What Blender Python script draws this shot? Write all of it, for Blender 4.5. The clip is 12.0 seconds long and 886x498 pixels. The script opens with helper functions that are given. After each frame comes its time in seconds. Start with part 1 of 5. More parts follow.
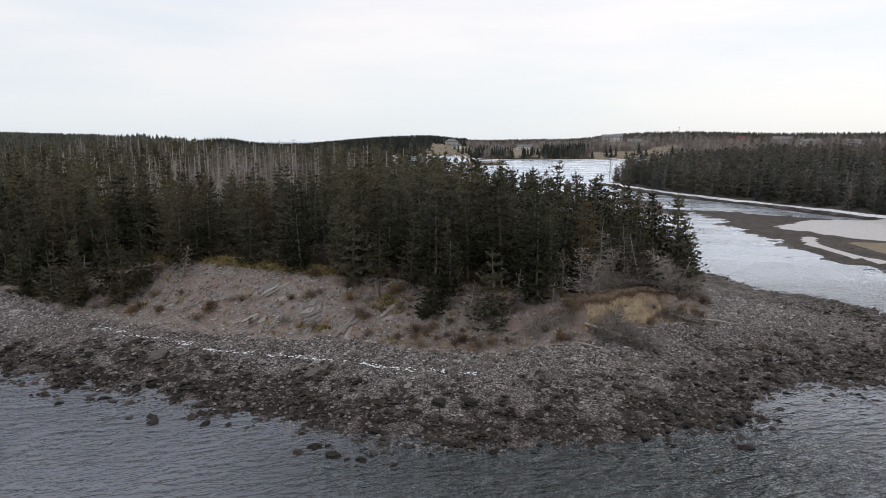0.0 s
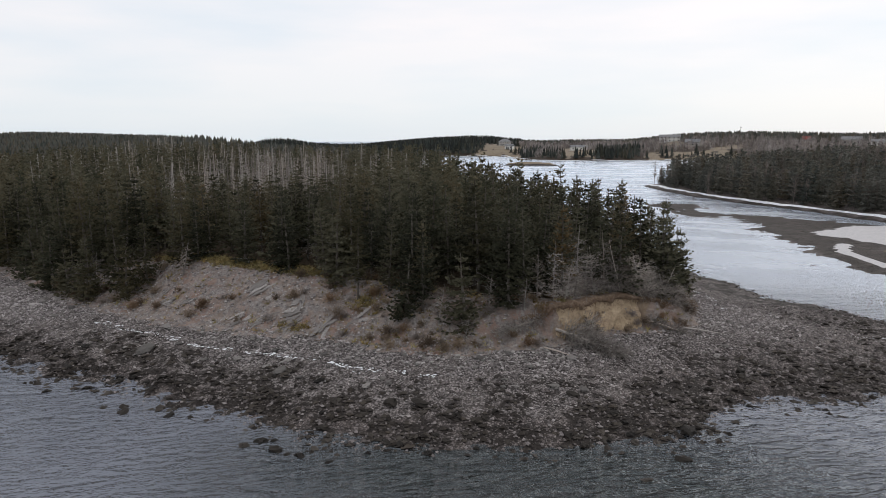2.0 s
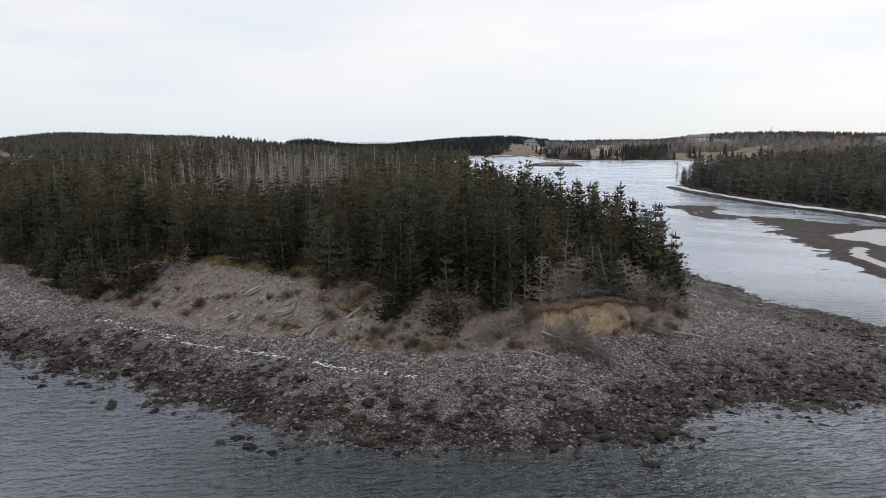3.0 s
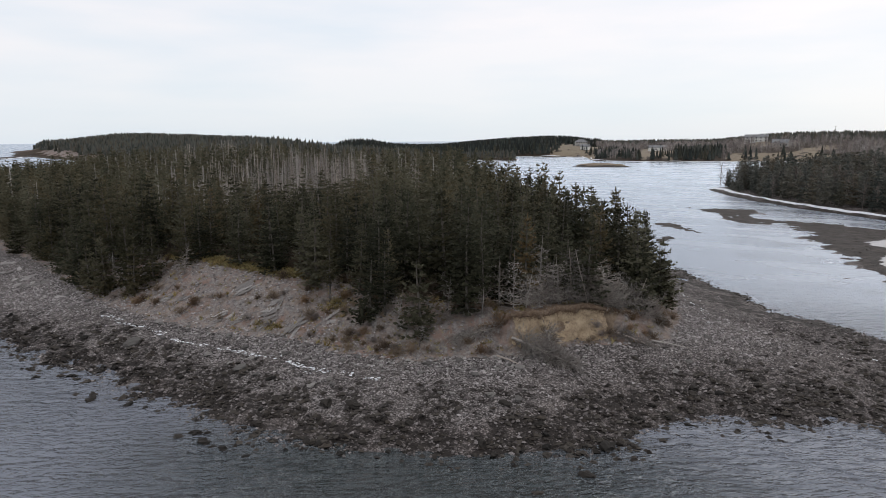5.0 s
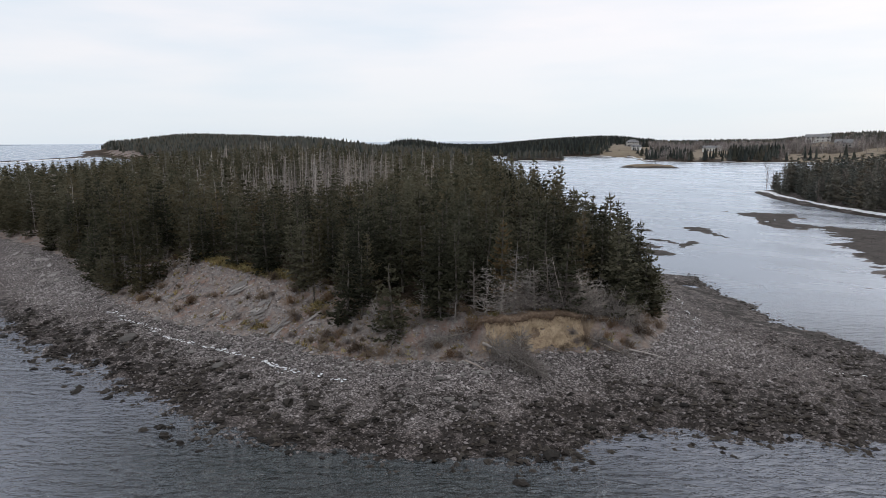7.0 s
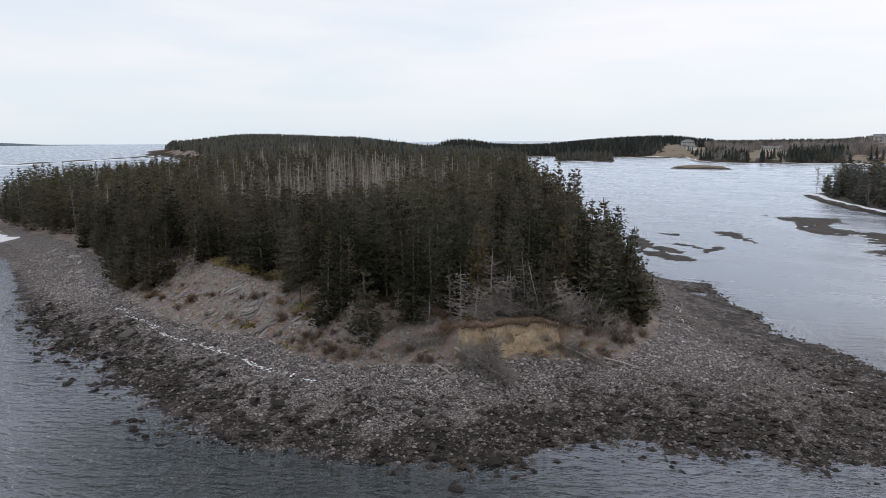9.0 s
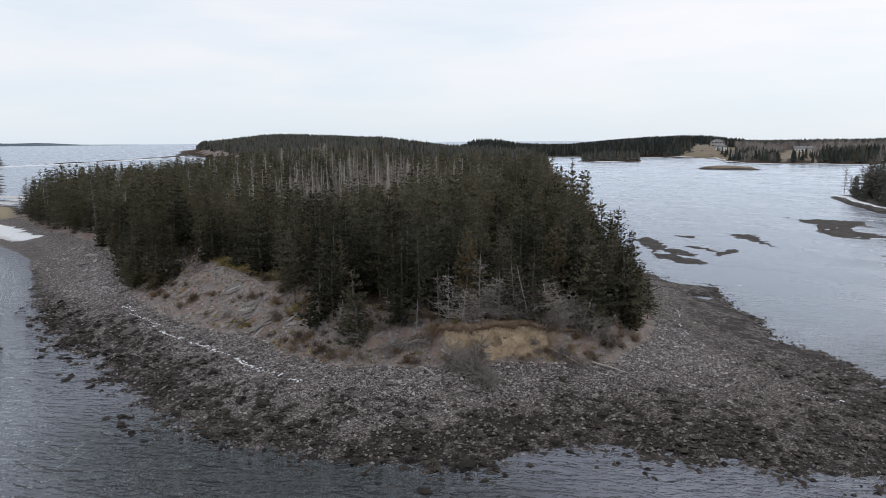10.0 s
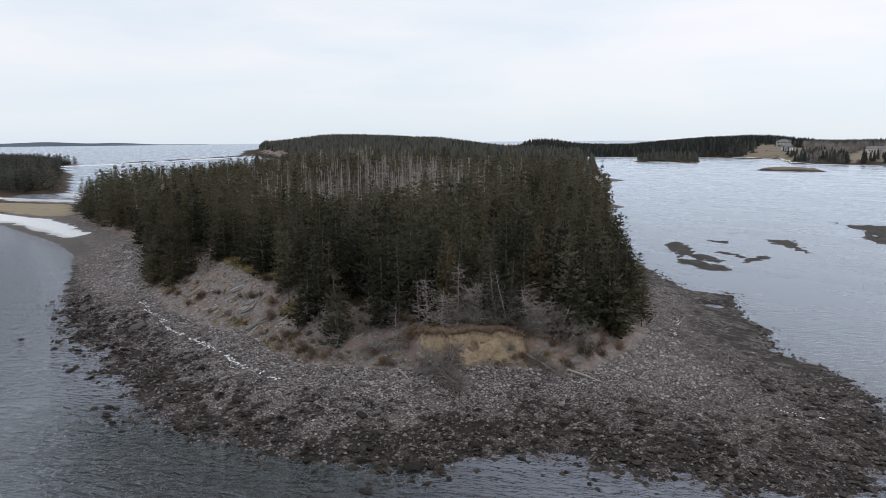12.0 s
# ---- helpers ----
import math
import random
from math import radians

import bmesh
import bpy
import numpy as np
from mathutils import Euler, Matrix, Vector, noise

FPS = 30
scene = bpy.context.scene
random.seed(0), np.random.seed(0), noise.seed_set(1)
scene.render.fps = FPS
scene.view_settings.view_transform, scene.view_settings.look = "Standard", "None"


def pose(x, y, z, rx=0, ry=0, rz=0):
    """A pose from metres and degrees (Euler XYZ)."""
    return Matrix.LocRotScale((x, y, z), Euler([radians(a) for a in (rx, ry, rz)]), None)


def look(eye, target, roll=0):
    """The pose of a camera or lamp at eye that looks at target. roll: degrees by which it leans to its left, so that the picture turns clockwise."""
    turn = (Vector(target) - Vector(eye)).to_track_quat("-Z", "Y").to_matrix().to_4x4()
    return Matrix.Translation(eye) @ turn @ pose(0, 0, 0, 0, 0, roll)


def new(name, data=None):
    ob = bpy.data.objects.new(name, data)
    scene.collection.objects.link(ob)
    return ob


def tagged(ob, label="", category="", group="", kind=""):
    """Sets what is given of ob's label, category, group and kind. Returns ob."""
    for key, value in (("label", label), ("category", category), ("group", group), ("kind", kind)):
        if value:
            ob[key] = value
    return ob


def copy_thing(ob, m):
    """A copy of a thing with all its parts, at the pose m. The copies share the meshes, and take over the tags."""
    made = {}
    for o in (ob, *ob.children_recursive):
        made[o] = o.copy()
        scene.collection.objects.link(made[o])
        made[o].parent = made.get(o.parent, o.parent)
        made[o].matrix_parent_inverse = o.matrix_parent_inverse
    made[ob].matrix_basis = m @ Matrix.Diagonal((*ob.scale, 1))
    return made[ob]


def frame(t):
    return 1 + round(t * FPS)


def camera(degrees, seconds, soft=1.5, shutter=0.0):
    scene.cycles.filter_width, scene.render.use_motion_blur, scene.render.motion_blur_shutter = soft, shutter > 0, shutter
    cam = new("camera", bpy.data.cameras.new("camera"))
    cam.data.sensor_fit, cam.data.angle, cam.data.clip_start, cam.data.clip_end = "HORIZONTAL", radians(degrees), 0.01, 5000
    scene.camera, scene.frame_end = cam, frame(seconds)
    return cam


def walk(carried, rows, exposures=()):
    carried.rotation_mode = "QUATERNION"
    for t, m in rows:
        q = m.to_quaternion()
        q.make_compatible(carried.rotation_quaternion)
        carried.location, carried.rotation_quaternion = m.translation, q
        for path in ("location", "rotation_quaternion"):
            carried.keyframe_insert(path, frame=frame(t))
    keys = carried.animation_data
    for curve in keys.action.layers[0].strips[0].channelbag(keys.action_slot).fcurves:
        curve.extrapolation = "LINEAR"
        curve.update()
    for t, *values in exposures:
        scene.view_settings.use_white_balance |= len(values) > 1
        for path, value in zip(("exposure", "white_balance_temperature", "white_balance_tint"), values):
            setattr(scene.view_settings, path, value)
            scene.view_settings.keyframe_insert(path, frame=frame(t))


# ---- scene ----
cam = camera(68.65, 12.0, soft=0.55)
# seconds, x, y, z, yaw, pitch, roll of the drone's level, slowly climbing arc
ROWS = [
    (0.0, 0.000, 0.000, 18.000, 0.000, -9.645, 0.193),
    (0.5, 1.786, -0.242, 18.123, 1.322, -9.643, 0.206),
    (1.0, 3.555, -0.428, 18.246, 2.620, -9.641, 0.219),
    (1.5, 5.309, -0.561, 18.369, 3.895, -9.640, 0.232),
    (2.0, 7.049, -0.641, 18.492, 5.151, -9.638, 0.245),
    (2.5, 8.775, -0.670, 18.614, 6.389, -9.636, 0.258),
    (3.0, 10.487, -0.649, 18.736, 7.612, -9.634, 0.271),
    (3.5, 12.186, -0.579, 18.858, 8.821, -9.632, 0.284),
    (4.0, 13.874, -0.462, 18.980, 10.021, -9.630, 0.297),
    (4.5, 15.551, -0.300, 19.101, 11.212, -9.628, 0.310),
    (5.0, 17.217, -0.093, 19.223, 12.397, -9.626, 0.323),
    (5.5, 18.874, 0.157, 19.344, 13.578, -9.624, 0.336),
    (6.0, 20.521, 0.448, 19.465, 14.757, -9.622, 0.349),
    (6.5, 22.160, 0.780, 19.585, 15.938, -9.620, 0.362),
    (7.0, 23.791, 1.150, 19.706, 17.122, -9.618, 0.375),
    (7.5, 25.416, 1.558, 19.826, 18.311, -9.616, 0.389),
    (8.0, 27.034, 2.003, 19.946, 19.508, -9.614, 0.402),
    (8.5, 28.647, 2.482, 20.066, 20.715, -9.613, 0.415),
    (9.0, 30.255, 2.994, 20.185, 21.934, -9.611, 0.428),
    (9.5, 31.858, 3.538, 20.304, 23.168, -9.609, 0.441),
    (10.0, 33.459, 4.113, 20.423, 24.419, -9.607, 0.454),
    (10.5, 35.056, 4.718, 20.542, 25.690, -9.605, 0.467),
    (11.0, 36.652, 5.350, 20.661, 26.982, -9.603, 0.480),
    (11.5, 38.246, 6.009, 20.780, 28.297, -9.601, 0.493),
    (12.0, 39.840, 6.693, 20.898, 29.639, -9.599, 0.506),
]
walk(cam, [(t, pose(x, y, z, 90 + pitch, roll, yaw)) for t, x, y, z, yaw, pitch, roll in ROWS],
     exposures=[(0.0, 0.12, 6700, 14), (6.0, 0.12, 6600, 14), (12.0, 0.12, 6450, 13)])

# ---- light: an overcast winter sky with a faint, broad sun ----
SUN_EL, SUN_AZ = 34.0, 40.0
world = bpy.data.worlds.new("overcast_sky")
scene.world = world
world.use_nodes = True
wn, wl = world.node_tree.nodes, world.node_tree.links
wn.clear()
w_out = wn.new("ShaderNodeOutputWorld")
w_mix = wn.new("ShaderNodeMixShader")
w_sky = wn.new("ShaderNodeTexSky")
w_sky.sky_type, w_sky.sun_disc = "NISHITA", False
w_sky.sun_elevation, w_sky.sun_rotation = radians(SUN_EL), radians(SUN_AZ)
w_blue = wn.new("ShaderNodeBackground")
w_blue.inputs["Strength"].default_value = 0.12
wl.new(w_sky.outputs[0], w_blue.inputs["Color"])
w_co = wn.new("ShaderNodeTexCoord")
w_map = wn.new("ShaderNodeMapping")
w_map.inputs["Scale"].default_value = (1.3, 1.3, 7.0)
wl.new(w_co.outputs["Generated"], w_map.inputs["Vector"])
w_noise = wn.new("ShaderNodeTexNoise")
w_noise.inputs["Scale"].default_value, w_noise.inputs["Detail"].default_value = 1.6, 5.0
w_noise.inputs["Roughness"].default_value = 0.5
wl.new(w_map.outputs[0], w_noise.inputs["Vector"])
w_ramp = wn.new("ShaderNodeValToRGB")
w_ramp.color_ramp.elements[0].position, w_ramp.color_ramp.elements[0].color = 0.34, (0.74, 0.82, 0.88, 1)
w_ramp.color_ramp.elements[1].position, w_ramp.color_ramp.elements[1].color = 0.58, (0.90, 0.90, 0.91, 1)
wl.new(w_noise.outputs["Fac"], w_ramp.inputs[0])
w_sep = wn.new("ShaderNodeSeparateXYZ")
wl.new(w_co.outputs["Generated"], w_sep.inputs[0])
w_low = wn.new("ShaderNodeMapRange")
w_low.inputs["From Min"].default_value, w_low.inputs["From Max"].default_value = 0.0, 0.16
w_low.inputs["To Min"].default_value, w_low.inputs["To Max"].default_value = 0.75, 0.0
wl.new(w_sep.outputs["Z"], w_low.inputs["Value"])
w_haze = wn.new("ShaderNodeMix")
w_haze.data_type = "RGBA"
wl.new(w_low.outputs[0], w_haze.inputs[0])
wl.new(w_ramp.outputs[0], w_haze.inputs[6])
w_haze.inputs[7].default_value = (0.67, 0.78, 0.85, 1)
w_cloud = wn.new("ShaderNodeBackground")
w_cloud.inputs["Strength"].default_value = 1.0
wl.new(w_haze.outputs[2], w_cloud.inputs["Color"])
w_mix.inputs[0].default_value = 0.9
wl.new(w_blue.outputs[0], w_mix.inputs[1])
wl.new(w_cloud.outputs[0], w_mix.inputs[2])
wl.new(w_mix.outputs[0], w_out.inputs[0])

sun = new("sun", bpy.data.lights.new("sun", "SUN"))
sun.data.energy, sun.data.angle, sun.data.color = 0.5, radians(60), (1.0, 0.96, 0.9)
sun.matrix_world = look((0, 0, 0), (-math.sin(radians(SUN_AZ)) * math.cos(radians(SUN_EL)),
                                    -math.cos(radians(SUN_AZ)) * math.cos(radians(SUN_EL)), -math.sin(radians(SUN_EL))))


# ---- materials ----
class Nodes:
    """Small helper to wire a node material."""

    def __init__(self, name):
        self.mat = bpy.data.materials.new(name)
        self.mat.use_nodes = True
        self.t = self.mat.node_tree
        self.bsdf = self.t.nodes["Principled BSDF"]
        self.out = self.t.nodes["Material Output"]

    def node(self, kind, **sets):
        n = self.t.nodes.new(kind)
        for k, v in sets.items():
            if k in n.inputs:
                self.put(n.inputs[k], v)
        return n

    def put(self, socket, v):
        if isinstance(v, bpy.types.NodeSocket):
            self.t.links.new(v, socket)
        elif isinstance(v, tuple) and len(v) == 3 and socket.type == "RGBA":
            socket.default_value = (*v, 1)
        else:
            socket.default_value = v

    def turned(self, scale, degrees):
        c = self.t.nodes.new("ShaderNodeNewGeometry")
        a = self.node("ShaderNodeMapping", Rotation=(0, 0, radians(-degrees)))
        self.put(a.inputs["Vector"], c.outputs["Position"])
        b = self.node("ShaderNodeMapping", Scale=scale, Vector=a.outputs[0])
        return b.outputs[0]

    def coords(self, scale=(1, 1, 1), generated=False):
        c = self.t.nodes.new("ShaderNodeTexCoord" if generated else "ShaderNodeNewGeometry")
        m = self.node("ShaderNodeMapping", Scale=scale)
        self.put(m.inputs["Vector"], c.outputs["Object" if generated else "Position"])
        return m.outputs[0]

    def noise(self, vec, scale, detail=3.0, rough=0.55):
        return self.node("ShaderNodeTexNoise", Vector=vec, Scale=scale, Detail=detail, Roughness=rough).outputs["Fac"]

    def voronoi(self, vec, scale, feature="F1"):
        n = self.node("ShaderNodeTexVoronoi", Vector=vec, Scale=scale)
        n.feature = feature
        return n

    def ramp(self, fac, *stops):
        r = self.t.nodes.new("ShaderNodeValToRGB")
        e = r.color_ramp.elements
        while len(e) < len(stops):
            e.new(0.5)
        for k, (at, c) in enumerate(stops):
            e[k].position = at
            e[k].color = (*c, 1) if isinstance(c, tuple) else (c, c, c, 1)
        self.put(r.inputs[0], fac)
        return r.outputs[0]

    def mix(self, fac, a, b, how="MIX"):
        m = self.t.nodes.new("ShaderNodeMix")
        m.data_type, m.blend_type = "RGBA", how
        self.put(m.inputs[0], fac)
        self.put(m.inputs[6], a)
        self.put(m.inputs[7], b)
        return m.outputs[2]

    def math(self, op, a, b=0.0, c=0.0):
        m = self.t.nodes.new("ShaderNodeMath")
        m.operation = op
        self.put(m.inputs[0], a)
        self.put(m.inputs[1], b)
        self.put(m.inputs[2], c)
        return m.outputs[0]

    def attr(self, name):
        a = self.t.nodes.new("ShaderNodeAttribute")
        a.attribute_name = name
        return a.outputs["Fac"]

    def island(self):
        return self.t.nodes.new("ShaderNodeNewGeometry").outputs["Random Per Island"]

    def each(self):
        return self.t.nodes.new("ShaderNodeObjectInfo").outputs["Random"]

    def bump(self, height, strength, distance, normal=None):
        b = self.node("ShaderNodeBump", Height=height, Strength=strength, Distance=distance)
        if normal:
            self.put(b.inputs["Normal"], normal)
        return b.outputs[0]

    def done(self, color, rough=0.9, normal=None, spec=0.3, metal=0.0):
        self.put(self.bsdf.inputs["Base Color"], color)
        self.put(self.bsdf.inputs["Roughness"], rough)
        self.put(self.bsdf.inputs["Specular IOR Level"], spec)
        self.put(self.bsdf.inputs["Metallic"], metal)
        if normal:
            self.put(self.bsdf.inputs["Normal"], normal)
        return self.mat


def leaf_material(name, dark, mid, light, patch=0.25, warm=0.8, thin=0.0):
    """Foliage or twigs: each clump its own tone, drifting from tree to tree."""
    n = Nodes(name)
    p = n.coords()
    drift = n.ramp(n.noise(p, patch, 2.0), (0.32, 0.0), (0.68, 1.0))
    plant = n.math("ADD", n.each(), n.attr("plant"))
    own = n.math("ADD", n.math("MULTIPLY", plant, 0.55), n.math("MULTIPLY", drift, 0.20))
    tone = n.math("ADD", n.math("MULTIPLY", n.island(), 0.26), own)
    col = n.ramp(tone, (0.2, dark), (0.5, mid), (0.8, light))
    hue = n.math("FRACT", n.math("MULTIPLY", plant, 7.31))
    col = n.mix(n.ramp(hue, (0.45, 0.0), (1.0, warm)), col, n.mix(1.0, col, (1.0, 0.80, 0.62), "MULTIPLY"))
    mat = n.done(col, 0.75, spec=0.15)
    if thin:
        glow = n.node("ShaderNodeBsdfTranslucent", Color=col)
        both = n.node("ShaderNodeMixShader")
        n.put(both.inputs[0], thin)
        n.put(both.inputs[1], n.bsdf.outputs[0])
        n.put(both.inputs[2], glow.outputs[0])
        n.put(n.out.inputs["Surface"], both.outputs[0])
    return mat


SPRUCE = leaf_material("spruce_needles", (0.025, 0.027, 0.017), (0.063, 0.065, 0.042), (0.132, 0.125, 0.085), warm=0.6, thin=0.4)
# far spruces: needles paler and bluer, with the air's haze mixed into the colour
SPRUCE_HAZY = leaf_material("hazy_spruce_needles", (0.036, 0.044, 0.041), (0.072, 0.083, 0.074), (0.135, 0.137, 0.121), 0.03, thin=0.3)
RUST = leaf_material("dying_needles", (0.05, 0.045, 0.025), (0.10, 0.08, 0.045), (0.15, 0.12, 0.07), thin=0.3)
DEADWOOD = leaf_material("weathered_deadwood", (0.13, 0.120, 0.118), (0.22, 0.205, 0.20), (0.36, 0.34, 0.315), warm=0.2)
DEADWOOD_PALE = leaf_material("bleached_deadwood", (0.15, 0.136, 0.126), (0.265, 0.242, 0.224), (0.42, 0.39, 0.36), warm=0.3)
BARE_TWIG = leaf_material("bare_twigs", (0.13, 0.11, 0.10), (0.22, 0.19, 0.175), (0.32, 0.29, 0.27), warm=0.2)
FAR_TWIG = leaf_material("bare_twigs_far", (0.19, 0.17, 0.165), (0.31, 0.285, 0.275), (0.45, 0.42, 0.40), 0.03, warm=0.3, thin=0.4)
SHRUB_TWIG = leaf_material("brown_shrub_twigs", (0.085, 0.062, 0.045), (0.165, 0.125, 0.092), (0.27, 0.21, 0.155))
GRASS = leaf_material("dry_grass", (0.15, 0.125, 0.055), (0.28, 0.235, 0.11), (0.42, 0.36, 0.19))


def bark_material():
    n = Nodes("spruce_bark")
    p = n.coords((1, 1, 0.25))
    col = n.ramp(n.noise(p, 9.0, 4.0), (0.3, (0.055, 0.046, 0.038)), (0.7, (0.16, 0.145, 0.125)))
    return n.done(col, 0.95, n.bump(n.noise(p, 14.0), 0.5, 0.03))


BARK = bark_material()


def stone_material(name, dark, mid, light, per_object=False):
    n = Nodes(name)
    p = n.coords()
    tone = n.each() if per_object else n.island()
    col = n.ramp(tone, (0.0, dark), (0.5, mid), (1.0, light))
    col = n.mix(n.ramp(n.noise(p, 9.0, 4.0), (0.4, 0.0), (0.75, 0.6)), col, dark)
    return n.done(col, 0.85, n.bump(n.noise(p, 14.0, 4.0), 0.4, 0.03))


COBBLE = stone_material("grey_cobbles", (0.11, 0.099, 0.096), (0.262, 0.239, 0.233), (0.50, 0.468, 0.456))
PALE_COBBLE = stone_material("pale_cobbles", (0.13, 0.125, 0.12), (0.24, 0.23, 0.215), (0.40, 0.38, 0.36))
WEED_STONE = stone_material("dark_tide_stones", (0.02, 0.018, 0.014), (0.045, 0.04, 0.034), (0.09, 0.08, 0.07))
TIDE_STONE = stone_material("wet_grey_stones", (0.044, 0.038, 0.036), (0.13, 0.114, 0.110), (0.28, 0.255, 0.248))
WEED_ROCK = stone_material("weed_covered_rock", (0.010, 0.009, 0.008), (0.020, 0.017, 0.014), (0.05, 0.043, 0.036), True)
BOULDER = stone_material("bare_boulder", (0.09, 0.085, 0.08), (0.17, 0.16, 0.15), (0.30, 0.285, 0.27), True)
PALE_ROCK = stone_material("pale_slab_rock", (0.13, 0.12, 0.113), (0.25, 0.232, 0.22), (0.40, 0.378, 0.362), True)
WEED = leaf_material("rockweed", (0.011, 0.0095, 0.0085), (0.026, 0.022, 0.019), (0.060, 0.053, 0.046), warm=0.25)


def snow_material():
    n = Nodes("old_snow")
    p = n.coords()
    col = n.ramp(n.noise(p, 0.8, 5.0), (0.3, (0.60, 0.64, 0.68)), (0.6, (0.84, 0.86, 0.88)))
    return n.done(col, 0.6, n.bump(n.noise(p, 3.0, 4.0), 0.4, 0.08))


SNOW = snow_material()


def plain(name, c1, c2, scale=3.0, rough=0.8):
    n = Nodes(name)
    col = n.mix(n.ramp(n.noise(n.coords(), scale, 4.0), (0.35, 0.0), (0.7, 1.0)), c1, c2)
    return n.done(col, rough)


WALL_WHITE = plain("white_clapboard", (0.62, 0.62, 0.60), (0.78, 0.78, 0.76), 0.6)
WALL_GREY = plain("grey_shingle_wall", (0.36, 0.35, 0.33), (0.48, 0.46, 0.43), 0.6)
ROOF_GREY = plain("grey_asphalt_roof", (0.15, 0.155, 0.16), (0.24, 0.245, 0.25), 0.6)
ROOF_DARK = plain("dark_roof", (0.06, 0.06, 0.065), (0.11, 0.11, 0.115), 0.6)
ROOF_RED = plain("red_roof", (0.26, 0.06, 0.05), (0.34, 0.08, 0.065), 0.6)
TRIM = plain("white_trim", (0.70, 0.70, 0.69), (0.80, 0.80, 0.79), 0.5)
POLE_WOOD = plain("grey_pole_wood", (0.13, 0.12, 0.11), (0.22, 0.2, 0.18), 2.0)
# wooded coast in the blue that haze gives it, as base colour
COAST_HAZY = plain("hazy_wooded_coast", (0.10, 0.135, 0.165), (0.13, 0.17, 0.20), 0.004)


def glass_material():
    n = Nodes("window_glass")
    return n.done((0.02, 0.025, 0.03), 0.05, spec=0.6)


GLASS = glass_material()


def water_material():
    """Sea water: sky gloss over a dark green body that lets the shallow bed show through."""
    n = Nodes("sea_water")
    warp = n.node("ShaderNodeTexNoise", Vector=n.coords((0.6, 1.0, 1.0)), Scale=0.5, Detail=3.0)
    p = n.turned((0.42, 1.15, 1.0), 16)
    bent = n.node("ShaderNodeVectorMath")
    bent.operation = "ADD"
    n.put(bent.inputs[0], p)
    n.put(bent.inputs[1], warp.outputs["Color"])
    crest = n.noise(bent.outputs[0], 0.85, 3.5, 0.55)
    swell = n.math("SUBTRACT", 1.0, n.math("MULTIPLY", n.math("ABSOLUTE", n.math("SUBTRACT", crest, 0.5)), 2.0))
    ripple = n.noise(n.turned((0.6, 1.5, 1.0), 16), 2.4, 3.0, 0.6)
    calm = n.ramp(n.noise(n.coords((0.5, 1.0, 1.0)), 0.07, 3.0), (0.40, 0.72), (0.60, 0.95))
    inner = n.attr("sheltered")
    amp = n.math("MULTIPLY", calm, n.math("SUBTRACT", 1.0, n.math("MULTIPLY", inner, n.ramp(n.noise(n.turned((0.5, 1.4, 1.0), -24), 0.055, 4.0, 0.6), (0.42, 0.97), (0.60, 0.83)))))
    nor = n.bump(n.math("POWER", swell, 2.0), amp, n.math("ADD", 0.42, n.math("MULTIPLY", n.attr("shoal_reflection"), 0.45)))
    nor = n.bump(ripple, amp, 0.12, nor)
    gloss = n.node("ShaderNodeBsdfGlossy", Color=n.mix(inner, (0.92, 0.97, 1.0), (0.83, 0.91, 1.0)), Roughness=n.math("ADD", 0.06, n.math("MULTIPLY", inner, n.ramp(n.noise(n.turned((0.3, 1.0, 1.0), -20), 0.12, 4.0), (0.4, 0.15), (0.62, 0.24)))), Normal=nor)
    # the darker body colour stands in for the wood's reflection over the shallows
    body = n.node("ShaderNodeBsdfDiffuse", Color=n.mix(n.attr("shoal_reflection"), (0.262, 0.284, 0.338), (0.140, 0.162, 0.170)), Normal=nor)
    clear = n.node("ShaderNodeBsdfTransparent", Color=(0.55, 0.64, 0.68))
    under = n.node("ShaderNodeMixShader", Fac=0.62)
    n.put(under.inputs[0], n.math("SUBTRACT", 0.6, n.math("MULTIPLY", n.attr("shoal_reflection"), 0.22)))
    n.put(under.inputs[1], clear.outputs[0])
    n.put(under.inputs[2], body.outputs[0])
    fres = n.node("ShaderNodeFresnel", IOR=1.42, Normal=nor)
    top = n.node("ShaderNodeMixShader")
    n.put(top.inputs[0], n.math("MULTIPLY", fres.outputs[0], n.math("SUBTRACT", n.math("ADD", 0.97, n.math("MULTIPLY", inner, 0.03)), n.math("MULTIPLY", n.attr("ruffled"), 0.36))))
    n.put(top.inputs[1], under.outputs[0])
    n.put(top.inputs[2], gloss.outputs[0])
    n.put(n.out.inputs["Surface"], top.outputs[0])
    return n.mat


WATER = water_material()


